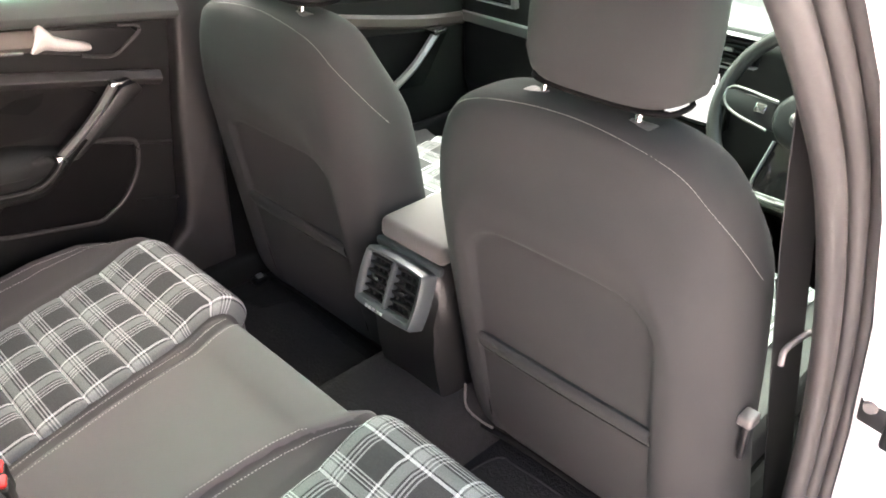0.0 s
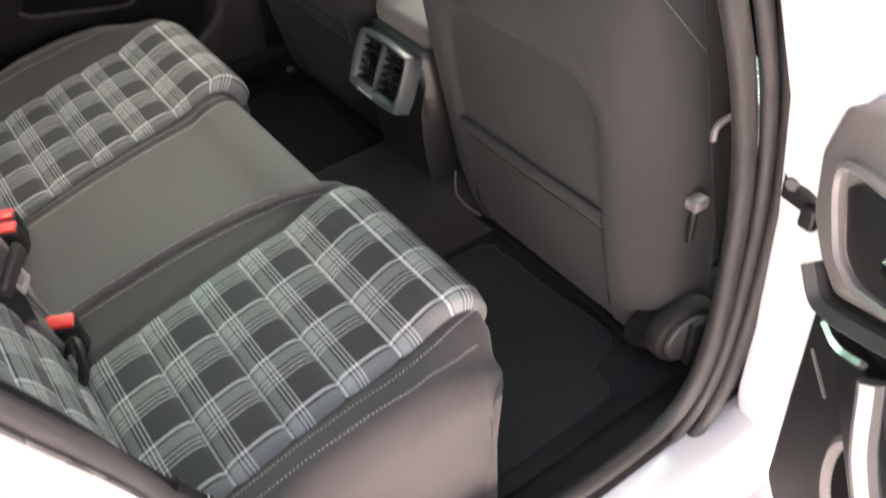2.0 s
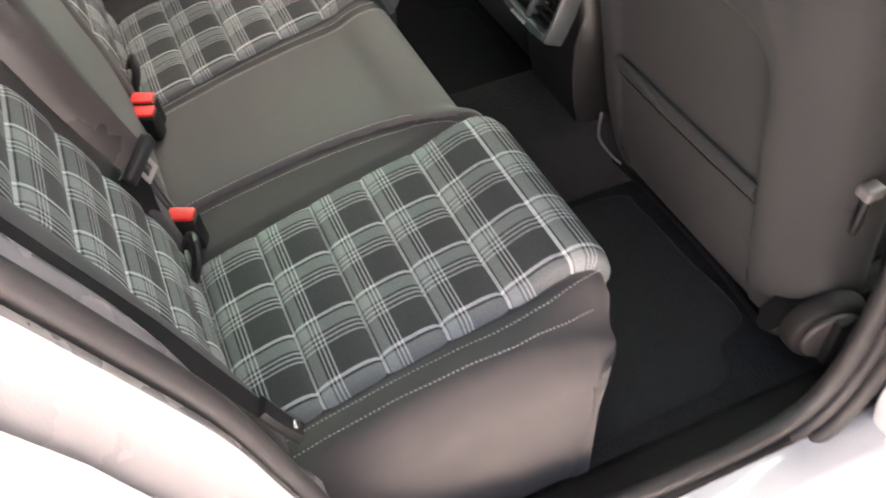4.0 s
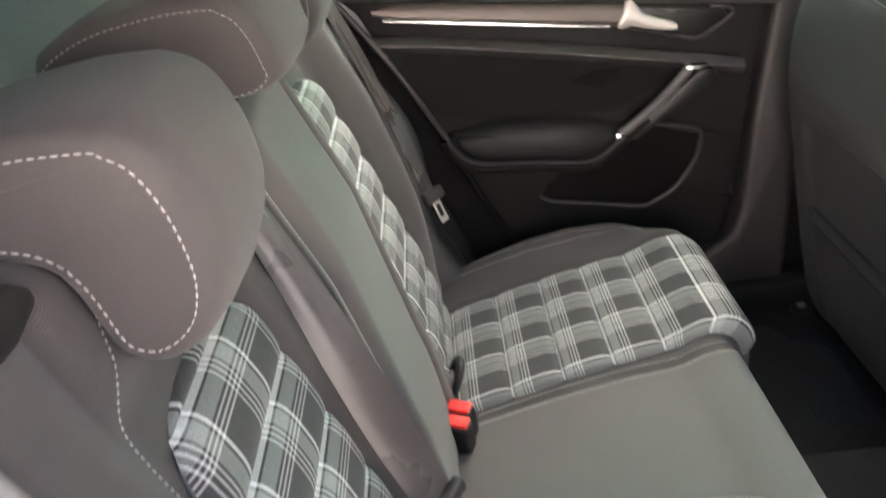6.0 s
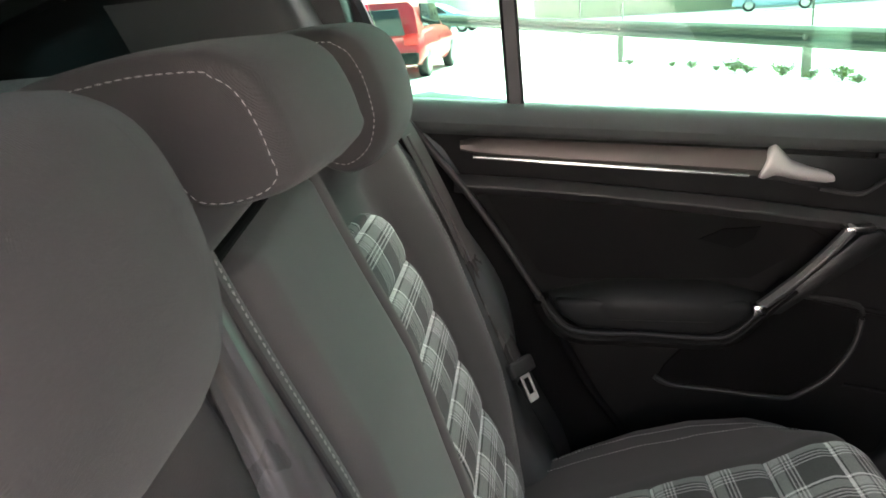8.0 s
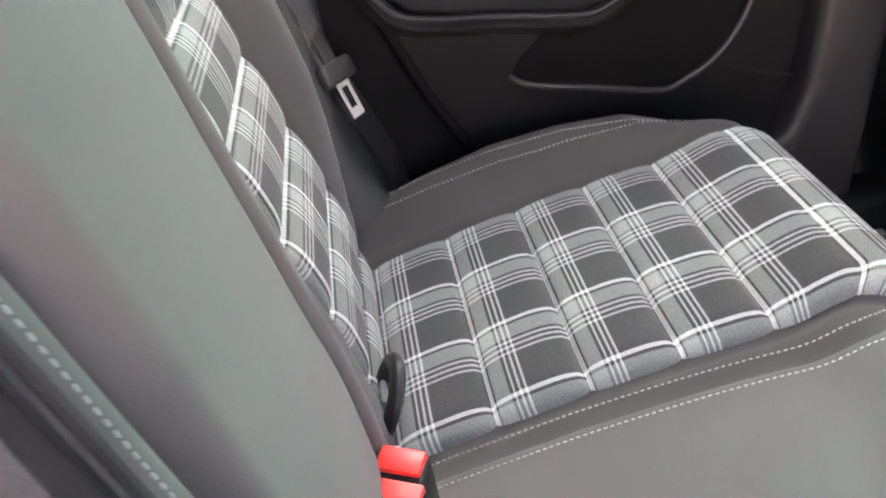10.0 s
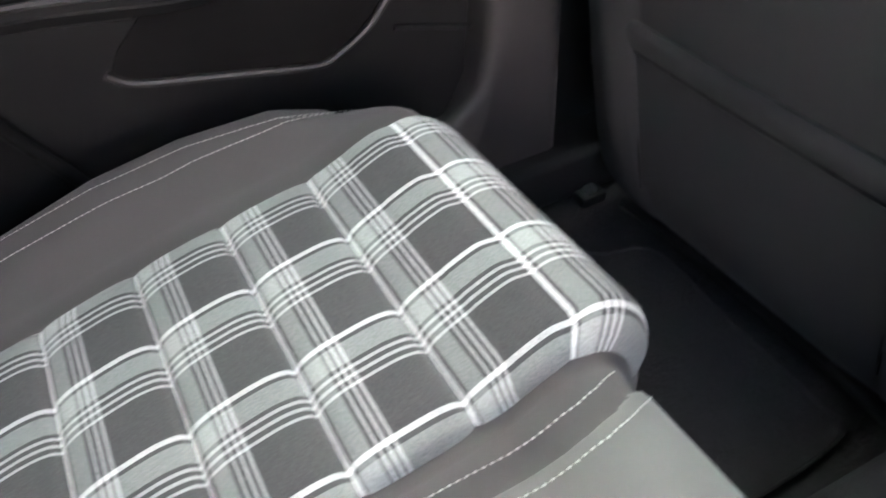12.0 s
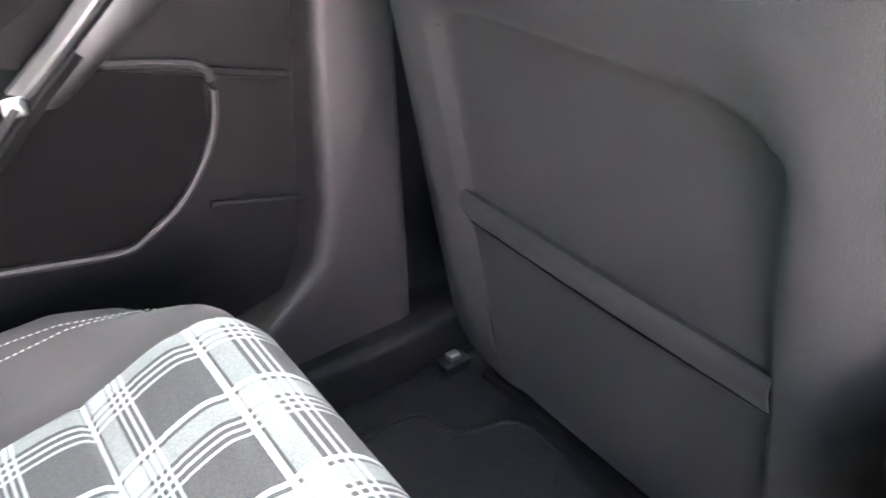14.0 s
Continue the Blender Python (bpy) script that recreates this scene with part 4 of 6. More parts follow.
def head_restraint(cx, hw, dy, dz, lobe, label):
    """Wrap-over restraint: a comma-shaped side view drawn across the seat, with soft cheeks."""
    ob = thing("head_restraint", (cx, -0.10 + dy, 1.12 + dz), label, "headrest", "rear head restraints")
    fine = 0.0008 if cx > 0.2 else 0.0005
    loop = spline(SIDE + SIDE[:1], 90)[:-1]
    nrm = np.roll(loop, -1, 0) - np.roll(loop, 1, 0)
    nrm = np.stack([nrm[:, 1], -nrm[:, 0]], 1)
    nrm = -nrm / np.linalg.norm(nrm, axis=1)[:, None]

    def ring(x, inset):
        p = loop - nrm * inset
        zz = np.where(p[:, 1] < 1.16, 1.16 + (p[:, 1] - 1.16) * lobe, p[:, 1])
        return [(cx + x, a + dy - 0.006 * (x / hw) ** 2 * (a > -0.06), z + dz) for a, z in zip(p[:, 0], zz)]
    prof = [(1.0, 0.0165), (0.998, 0.0150), (0.99, 0.0125), (0.97, 0.0078), (0.93, 0.0036), (0.86, 0.001), (0.6, -0.001), (0.0, -0.002)]
    prof = [(-k, i) for k, i in prof] + [(k, i) for k, i in reversed(prof[:-1])]
    part("pad", grid([ring(hw * k, -0.0 + i) for k, i in prof], close=True, caps=True), FABRIC, ob, "dark woven cloth cover", sharp=80)
    for s in (-1, 1):
        part("stitching", stitches([(x + s * 0.0008, y, z) for x, y, z in ring(s * hw * 0.994, 0.0140)], 0.0044, 0.0022, fine, fine, closed=True), THREAD, ob, "pale dashed seam round the side cheek")
    for dx in (-0.06, 0.06):
        part("post", tube([(cx + dx, -0.120 + dy, 1.185 + dz), (cx + dx, -0.125 + dy, 1.05 + dz)], 0.006), CHROME, ob, "chrome post")
    return ob


head_restraint(0.359, 0.093, 0.013, 0.002, 1.0, "wrap-over cloth head restraint with pale seam, beside the open door")
head_restraint(0.008, 0.118, 0.014, 0.010, 0.32, "wrap-over cloth head restraint with pale seam, on the centre seat")
head_restraint(-0.362, 0.114, 0.009, 0.010, 0.92, "wrap-over cloth head restraint with pale seam, beside the closed door")

shelf = thing("parcel_shelf", (0, -0.45, 1.06), "grey felt parcel shelf behind the rear seats", "shelf")
part("board", thick(grid([[(x, y, 1.176 + 0.008 * max(0, (-0.30 - y) / 0.4) - 0.022 * step((abs(x) - 0.53) / 0.05) * step((y + 0.74) / 0.06)) for x in np.linspace(-0.63, 0.63, 80)] for y in np.linspace(-0.80, -0.20, 30)]), 0.015, (0, 0, 1)), SHELF, shelf, "grey felt-covered board", sharp=60)
for s in (-1, 1):
    part("side_roll", sweep([(s * 0.640, -0.22, 1.178), (s * 0.640, -0.5, 1.184), (s * 0.640, -0.80, 1.188)], flat(0.045, 0.045, 0.49), 12), SHELF, shelf, "raised felt side support")
part("cord", tube([(-0.52, -0.77, 1.183), (-0.525, -0.74, 1.25), (-0.53, -0.69, 1.34)], 0.0014, 6, 6), BLACK, shelf, "thin black lifting cord")


# ---------------------------------------------------------------- belts and buckles
def buckle(x, y, z, tilt, label):
    ob = thing("seat_belt_buckle", (x, y, z - 0.05), label, "seat belt", "rear buckles")
    m = Matrix.Translation((x, y, z)) @ Matrix.Rotation(radians(65), 4, "Z") @ Matrix.Rotation(radians(-tilt), 4, "X")

    def put(bm):
        bmesh.ops.transform(bm, matrix=m, verts=bm.verts)
        return bm
    part("housing", put(box(-0.0225, -0.026, -0.055, 0.0225, 0.001, 0.010, 0.005, 3)), BLACK, ob, "black plastic housing")
    part("release_button", put(box(-0.019, -0.020, 0.002, 0.019, 0.003, 0.0145, 0.003, 2)), RED, ob, "bright red release button")
    part("stalk", put(box(-0.014, -0.020, -0.12, 0.014, -0.006, -0.05, 0.004, 2)), BLACK, ob)
    return ob


buckle(0.163, 0.116, 0.534, -8, "black seat belt buckle with red button, upright in the cushion gap")
b2 = buckle(-0.136, 0.114, 0.536, -8, "two black seat belt buckles with red buttons side by side")
m2 = Matrix.Translation((-0.108, 0.108, 0.532)) @ Matrix.Rotation(radians(65), 4, "Z") @ Matrix.Rotation(radians(8), 4, "X")
for nm, bmx, mt in (("housing", box(-0.0225, -0.026, -0.055, 0.0225, 0.001, 0.008, 0.005, 3), BLACK), ("release_button", box(-0.019, -0.020, 0.002, 0.019, 0.003, 0.0125, 0.003, 2), RED)):
    bmesh.ops.transform(bmx, matrix=m2, verts=bmx.verts)
    part(nm, bmx, mt, b2)


def strap(name, pts, w, parent, up, n=60, label="", mat=None):
    return part(name, sweep(pts, flat(w, 0.0022, 0.3), n, up=up), mat or WEB, parent, label)


def tongue(parent, c, along, normal):
    """Belt tongue: a plastic grip and a bright steel plate with a slot."""
    a, nn = Vector(along).normalized(), Vector(normal).normalized()
    s = a.cross(nn).normalized()
    nn = s.cross(a)
    m = Matrix(((s.x, a.x, nn.x, c[0]), (s.y, a.y, nn.y, c[1]), (s.z, a.z, nn.z, c[2]), (0, 0, 0, 1)))
    grip = box(-0.033, -0.012, -0.007, 0.033, 0.014, 0.007, 0.005, 3)
    bmesh.ops.transform(grip, matrix=m, verts=grip.verts)
    part("tongue_grip", grip, PILLAR, parent, "dark grey plastic tongue grip")
    plate = join(box(-0.0135, 0.010, -0.0012, -0.0075, 0.056, 0.0012, 0.0005, 1), box(0.0075, 0.010, -0.0012, 0.0135, 0.056, 0.0012, 0.0005, 1), box(-0.0125, 0.046, -0.0013, 0.0125, 0.058, 0.0013, 0.0005, 1), box(-0.0125, 0.010, -0.0013, 0.0125, 0.020, 0.0013, 0.0005, 1))
    bmesh.ops.transform(plate, matrix=m, verts=plate.verts)
    part("tongue_plate", plate, LEVER, parent, "bright steel tongue plate")


belt = thing("seat_belt", (-0.60, 0.12, 0.55), "black outer seat belt hanging down beside the closed door", "seat belt", "rear belts")
fold = [(-0.594, -0.075, 1.150), (-0.598, -0.036, 1.075), (-0.600, -0.006, 1.0), (-0.601, 0.018, 0.935), (-0.601, 0.041, 0.868), (-0.602, 0.070, 0.775), (-0.602, 0.088, 0.715), (-0.603, 0.096, 0.690)]
strap("webbing", fold, 0.046, belt, (0.37, 1, 0.35))
part("belt_crease", sweep([(x + 0.006, y + 0.0005, z) for x, y, z in fold[1:]], flat(0.013, 0.0042, 0.4), 40, up=(0.37, 1, 0.35)), WEB, belt, "raised lengthwise fold of the webbing")
# Same webbing below the tongue, coloured black for the shade down there.
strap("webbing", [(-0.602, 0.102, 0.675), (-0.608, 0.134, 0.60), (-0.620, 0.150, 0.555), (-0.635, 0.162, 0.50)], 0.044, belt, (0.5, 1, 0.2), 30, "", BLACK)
tongue(belt, (-0.603, 0.100, 0.690), (0.16, 0.18, -0.50), (0.45, 0.85, 0.4))
cb = thing("seat_belt", (0.13, 0.09, 0.55), "black centre seat belt lying folded against the centre backrest", "seat belt", "rear belts")
def off_back(x, z, lift):
    """A point in front of the backrest at height z."""
    return Vector((x, float(np.interp(z, BP[:90, 1], BP[:90, 0])) + lift, z))


edges = spline([(1.135, 0.140, 0.0, 0.116, 0.016), (1.06, 0.158, 0.0, 0.130, 0.022), (0.99, 0.176, 0.0, 0.147, 0.030), (0.93, 0.196, 0.0, 0.167, 0.037), (0.87, 0.213, 0.0, 0.183, 0.042), (0.80, 0.226, 0.001, 0.194, 0.044), (0.74, 0.231, 0.004, 0.197, 0.043), (0.695, 0.231, 0.008, 0.196, 0.041)], 60)
band = []
for z, xl, ll, xr, lr in edges:
    a, b = off_back(xl, z, ll), off_back(xr, z, lr)
    band.append([tuple(a.lerp(b, k / 12) + Vector((0.004, 0.003, 0.001)) * math.sin(math.pi * k / 12) + Vector((0.0014, 0.0012, 0)) * math.cos(k * 1.4) * step((z - 0.84) / 0.18)) for k in range(13)])
part("webbing", thick(grid(band), 0.0016, (0.7, 0.7, 0.2)), WEB, cb, "dark satin webbing, slightly folded")
tongue(cb, (0.216, 0.091, 0.690), (-0.42, 0.12, -0.85), (0.75, 0.62, 0.25))
# Lower run of this belt, its shade painted with the blacker material.
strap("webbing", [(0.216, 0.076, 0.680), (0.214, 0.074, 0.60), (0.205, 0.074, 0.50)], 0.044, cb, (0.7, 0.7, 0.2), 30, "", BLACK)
for ix in (0.255, -0.215):
    iso = thing("isofix_cover", (ix, 0.11, 0.50), "small black plastic child-seat anchor guide in the seat gap", "anchor guide", "anchor guides")
    part("ring", tube([(ix + 0.030 * math.cos(a), 0.106 + 0.012 * math.sin(a), 0.535 + 0.030 * math.sin(a)) for a in np.linspace(0, 2 * math.pi, 24, endpoint=False)], 0.007, None, 8, True, up=(0, 1, 0)), BLACK, iso)
    part("plate", box(ix - 0.015, 0.100, 0.525, ix + 0.015, 0.106, 0.542, 0.003), SILVER, iso, "bright metal anchor")


nb = thing("seat_belt", (0.60, 0.14, 0.55), "black outer seat belt tucked in beside the open door", "seat belt", "rear belts")
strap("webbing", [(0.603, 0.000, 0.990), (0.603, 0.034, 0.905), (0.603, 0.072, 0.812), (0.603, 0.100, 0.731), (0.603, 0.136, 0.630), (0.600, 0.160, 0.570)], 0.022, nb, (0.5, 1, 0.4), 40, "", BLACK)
part("anchor_plate", sweep([(0.603, 0.132, 0.650), (0.603, 0.146, 0.612), (0.601, 0.160, 0.580)], flat(0.024, 0.012, 0.4), 8, up=(0.5, 1, 0.4)), BLACK, nb, "black plastic anchor cover")
part("anchor_bolt", disc((0.606, 0.158, 0.602), (0.5, 1, 0.4), 0.006, 0.004, 0.005, 16, 0.001), CHROME, nb, "bright steel bolt")

# ---------------------------------------------------------------- front seats
def sgp(v, k):
    return math.copysign(abs(v) ** k, v)


def front_seat(cx, sgn, label):
    """Seat with a pocket in its back; sgn points to the outer side."""
    ob = thing("front_seat", (cx, 1.05, 0.30), label, "car seat", "front seats")
    table = [(0.322, 0.212, 0.876, 0.045), (0.345, 0.228, 0.858, 0.060), (0.38, 0.236, 0.848, 0.065), (0.45, 0.243, 0.836, 0.075), (0.60, 0.252, 0.812, 0.08), (0.75, 0.257, 0.788, 0.08), (0.86, 0.252, 0.772, 0.078), (0.94, 0.236, 0.764, 0.075), (0.995, 0.205, 0.764, 0.070), (1.022, 0.165, 0.770, 0.062), (1.034, 0.115, 0.782, 0.048), (1.038, 0.06, 0.795, 0.03)]
    P = spline([(z, w + 0.006, y, d) for z, w, y, d in table], 150)
    peak, px = (0.824, cx) if sgn > 0 else (0.793, cx + 0.011)
    wide, low = (0.010, 0.030) if sgn > 0 else (0.034, 0.010)

    def arch(x):
        return peak - (0.040 if sgn > 0 else 0.020) * (abs(x) / 0.165) ** 6
    rws = []
    for z, hw, yr, d in P:
        r = []
        for i in range(220):
            t = 2 * math.pi * i / 220
            x = hw * sgp(math.cos(t), 0.42)
            x += sgn * (wide * step((0.80 - z) / 0.30) + low * step((0.56 - z) / 0.16)) * step(sgn * x / hw * 2 - 1)
            y = yr + d - d * sgp(math.sin(t), 0.55)
            if math.sin(t) > 0:
                y -= 0.012 * math.exp(-((abs(x) - 0.200) / 0.035) ** 2) * bump(z, 0.42, 0.90, 0.15)
                y -= 0.011 * math.exp(-((z - arch(x) - 0.065) / 0.045) ** 2) * step((0.21 - abs(x)) / 0.06)
                u = x + cx - px
                y += (0.007 + 0.005 * step((z - 0.66) / 0.12)) * step((0.1735 - abs(u)) / 0.008) * step((arch(u) - z) / 0.006) * step((z - 0.30) / 0.05)
            else:
                y += 0.035 * math.exp(-((abs(x) - hw * 0.85) / 0.05) ** 2) * bump(z, 0.45, 0.92, 0.15)
            r.append((cx + x, y, z))
        rws.append(r)
    part("backrest", grid(rws, close=True, caps=True), SEATBACK, ob, "dark grey cloth seat back", sharp=80)

    def yb(z):
        return float(np.interp(z, P[:, 0], P[:, 2])) + 0.007 + 0.005 * step((z - 0.66) / 0.12)
    hz = 0.592 if sgn > 0 else 0.606
    lo = hz - 0.036
    pock = [[(px + x, yb(z) - 0.0035 - 0.003 * math.cos(x / 0.165 * 1.5), z) for x in np.linspace(-0.1685, 0.1685, 24)] for z in np.linspace(0.39, lo + 0.002, 14)]
    pk = part("map_pocket", thick(grid(pock), 0.003, (0, -1, 0)), SEATBACK, ob, "flat cloth map pocket")
    roll = [(0.003, 0.004), (0.000, -0.0060), (0.003, -0.0105), (0.009, -0.0130), (0.018, -0.0128), (0.028, -0.0095), (0.035, -0.0050), (0.038, -0.0030)]
    part("elastic_hem", thick(grid([[(px + x, yb(hz - d) + o - 0.002 * math.cos(x / 0.165 * 1.5), hz - d) for x in np.linspace(-0.1695, 0.1695, 24)] for d, o in roll]), 0.003, (0, -1, 0)), SEATBACK, pk, "padded elastic hem")
    part("seam", tube([(px + x, yb(lo) - 0.0052 - 0.003 * math.cos(x / 0.165 * 1.5), lo) for x in np.linspace(-0.168, 0.168, 16)], 0.0012, None, 6), BLACK, pk)
    outer = [(0.0, 0.785, 1.0365), (0.092, 0.779, 1.032), (0.172, 0.781, 1.012), (0.216, 0.790, 0.976), (0.246, 0.818, 0.930), (0.2575, 0.864, 0.875), (0.251, 0.905, 0.842)]
    seam = [(cx - x, y, z) for x, y, z in outer[:0:-1]] + [(cx + x, y, z) for x, y, z in outer]
    part("edge_seam", stitches(spline(seam, 240), 0.006, 0.0006, 0.0007, 0.0007), FAINT, ob, "fine pale edge seam")
    part("lower_trim", tube([(cx + x, 0.872 - 0.012 * abs(x / 0.22) ** 2, 0.326) for x in np.linspace(-0.205, 0.205, 10)], 0.006, 30), DARK, ob, "dark lower hem")
    if sgn > 0:
        part("wire_clip", tube([(cx - 0.225, 0.835, 0.43), (cx - 0.215, 0.828, 0.385), (cx - 0.185, 0.838, 0.362), (cx - 0.16, 0.842, 0.36)], 0.0022, 14, 8), TRIMGREY, ob, "grey hook cord")
    rim = [(-0.172, z) for z in np.linspace(0.38, arch(0.165) - 0.014, 16)] + [(x, arch(x) + 0.001) for x in np.linspace(-0.160, 0.160, 40)] + [(0.172, z) for z in np.linspace(arch(0.165) - 0.014, 0.38, 16)]
    part("panel_seam", tube([(px + x, yb(z) - 0.0040, z) for x, z in rim], 0.0011, None, 6, up=(0, 1, 0)), DARK, ob, "dark seam round the back panel")
    # cushion with tartan top and bolsters
    cush = [[(cx + 0.25 * sgp(math.cos(t), 0.5), y, zc + 0.08 * sgp(math.sin(t), 0.6) + 0.03 * math.exp(-((abs(math.cos(t)) - 0.9) / 0.2) ** 2) * (math.sin(t) > 0)) for t in np.linspace(0, 2 * math.pi, 40, endpoint=False)] for y, zc in ((0.90, 0.42), (0.95, 0.43), (1.1, 0.44), (1.25, 0.46), (1.36, 0.475), (1.40, 0.47))]
    part("cushion", grid(cush, close=True, caps=True), SEATBACK, ob, "dark cloth cushion")
    tw, tu = [], []
    for y in np.linspace(0.93, 1.38, 40):
        v = (y - 0.93) / 0.085
        zc = float(np.interp(y, (0.90, 0.95, 1.1, 1.25, 1.36), (0.42, 0.43, 0.44, 0.46, 0.475)))
        tw.append([(cx + x, y, zc + 0.083 + quilt(v - 9, 0.006) - 0.004 * (abs(x) > 0.15)) for x in np.linspace(-0.16, 0.16, 17)])
        tu.append([((x + 0.16) / 0.1, v) for x in np.linspace(-0.16, 0.16, 17)])
    part("tartan_panel", thick(grid(tw, uv=tu), 0.004, (0, 0, 1)), TARTAN, ob, "grey tartan cloth", sharp=80)
    part("seat_base", box(cx - 0.21, 0.98, 0.30, cx + 0.21, 1.36, 0.37, 0.02, 3), BLACK, ob)
    for dx in (-0.19, 0.19):
        part("seat_rail", box(cx + dx - 0.025, 0.95, 0.268, cx + dx + 0.025, 1.42, 0.305, 0.004), BLACK, ob, "dark steel seat rail")
    # recliner
    rx = cx + sgn * 0.252
    if sgn > 0:
        part("side_shield", sweep([(rx, 0.845, 0.42), (rx + sgn * 0.008, 0.88, 0.40), (rx + sgn * 0.015, 1.0, 0.40), (rx, 1.35, 0.42)], flat(0.045, 0.10, 0.35), 20), DARK, ob, "black plastic side shield")
        kn = part("recliner_knob", disc((rx + sgn * 0.03, 0.885, 0.405), (sgn, -0.25, 0), 0.062, 0.030, 0.056, 40, 0.006), PLASTIC, ob, "round recliner knob")
        part("knob_face", disc((rx + sgn * 0.06, 0.8775, 0.405), (sgn, -0.25, 0), 0.046, 0.008, 0.043, 40, 0.003), PILLAR, kn)
        part("knob_bar", box(rx + sgn * 0.063, 0.862, 0.36, rx + sgn * 0.078, 0.890, 0.45, 0.005, 2), PLASTIC, kn)
        lv = part("tilt_lever", box(rx + 0.020, 0.874, 0.572, rx + 0.030, 0.886, 0.640, 0.004, 3), BLACK, ob, "small grey tilt lever")
        part("lever_cap", box(rx + 0.014, 0.866, 0.637, rx + 0.036, 0.894, 0.655, 0.004, 3), TRIMGREY, lv, "pale lever cap")
    # side label
    tg = part("airbag_tag", slab([(0.899, 0.858), (0.919, 0.854), (0.940, 0.816), (0.920, 0.818)], "x", cx + sgn * 0.262 - 0.002, cx + sgn * 0.262 + 0.002, 0.001, 1), BLACK, ob, "small black airbag label")
    # head restraint
    n = 60
    rws = []
    for dz, kx, ky, oy in ((-0.006, 0.55, 0.45, 0.0), (0.0, 0.85, 0.85, 0.0), (0.008, 0.94, 0.96, 0), (0.03, 1.0, 1.0, 0.0), (0.08, 1.0, 1.02, 0.004), (0.14, 0.97, 0.98, 0.012), (0.185, 0.90, 0.88, 0.02), (0.205, 0.78, 0.68, 0.026), (0.213, 0.5, 0.35, 0.03)):
        rws.append([(cx + 0.012 + 0.132 * kx * sgp(math.cos(2 * math.pi * i / n), 0.5), 0.860 + oy + 0.052 * ky * sgp(math.sin(2 * math.pi * i / n), 0.6) + 0.010 * (math.cos(2 * math.pi * i / n)) ** 2, 1.056 + dz + 0.008 * math.cos(2 * math.pi * i / n) ** 2) for i in range(n)])
    hr = part("head_restraint", grid(rws, close=True, caps=True), SEATBACK, ob, "rounded cloth head restraint", sharp=80)
    part("lower_welt", tube([(cx + 0.012 + 0.112 * sgp(math.cos(t), 0.5), 0.860 + 0.044 * sgp(math.sin(t), 0.6), 1.056) for t in np.linspace(0, 2 * math.pi, 48, endpoint=False)], 0.004, None, 6, True), DARK, hr)
    for dx in (-0.0745, 0.0785):
        po = part("post", tube([(cx + dx, 0.850, 1.12), (cx + dx, 0.826, 1.01)], 0.0065, None, 12), CHROME, ob, "chrome head restraint post")
        part("collar", join(disc((cx + dx, 0.827, 1.026), (0, -0.2, 1), 0.017, 0.012, 0.012, 24, 0.003), box(cx + dx - 0.028, 0.814, 1.026, cx + dx + 0.028, 0.842, 1.037, 0.005, 3)), TRIMGREY, po, "oval plastic collar")
    return ob, tg


drv, tag1 = front_seat(0.352, 1, "dark grey cloth driver's seat with map pocket and chrome headrest posts")
pas, tag2 = front_seat(-0.362, -1, "dark grey cloth front passenger seat with map pocket")


def lettering(text, size, m, mat, parent, name="lettering"):
    cu = bpy.data.curves.new(name, "FONT")
    cu.body, cu.size, cu.extrude, cu.align_x, cu.align_y = text, size, 0.0003, "CENTER", "CENTER"
    tmp = new("tmp_text", cu)
    me = bpy.data.meshes.new_from_object(tmp.evaluated_get(bpy.context.evaluated_depsgraph_get()))
    bpy.data.objects.remove(tmp)
    bm = bmesh.new()
    bm.from_mesh(me)
    bpy.data.meshes.remove(me)
    bmesh.ops.transform(bm, matrix=m, verts=bm.verts)
    return part(name, bm, mat, parent, "white printed word", smooth=False)


lettering("AIRBAG", 0.0105, pose(0.352 + 0.2645, 0.9195, 0.8365, 90, 0, 90) @ Matrix.Rotation(radians(-61), 4, "Z"), TAG, tag1)

# driver's belt on the near centre pillar
db = thing("seat_belt", (0.66, 0.90, 0.32), "black driver's seat belt hanging along the centre pillar", "seat belt")
strap("webbing", [(0.664, 0.755, 1.20), (0.661, 0.800, 1.02), (0.660, 0.835, 0.90), (0.660, 0.887, 0.725), (0.660, 0.972, 0.455), (0.662, 1.01, 0.33)], 0.046, db, (1, -0.45, 0), 40, "", BLACK)
part("guide_rod", tube([(0.672, 0.824, 0.796), (0.671, 0.830, 0.815), (0.676, 0.860, 0.821), (0.686, 0.897, 0.825)], 0.0042, 16, 8), TRIMGREY, db, "bent grey rod")
pb = thing("seat_belt", (-0.66, 0.92, 0.32), "black front passenger belt along the centre pillar", "seat belt")
strap("webbing", [(-0.688, 0.905, 1.20), (-0.688, 0.915, 0.80), (-0.688, 0.925, 0.50), (-0.688, 0.935, 0.345)], 0.047, pb, (0.2, 1, 0), 30)

# ---------------------------------------------------------------- centre console with rear vents
con = thing("centre_console", (0, 1.2, 0.39), "dark centre console with rear air vents and padded lid", "console")
part("body", grid([[(x * k, y, z0 + (z1 - z0) * t) for x, t in ((-0.085, 0), (-0.088, 0.5), (-0.085, 0.85), (-0.075, 1), (0.085, 1), (0.095, 0.85), (0.098, 0.5), (0.095, 0))] for y, z0, z1, k in ((0.795, 0.50, 0.56, 0.90), (0.800, 0.44, 0.60, 0.92), (0.812, 0.385, 0.655, 0.92), (0.84, 0.385, 0.672, 1.0), (1.05, 0.385, 0.66, 1.0), (1.10, 0.385, 0.56, 1.0), (1.6, 0.385, 0.55, 1.1))], close=True, caps=True), BLACK, con, "dark plastic console body", sharp=30)
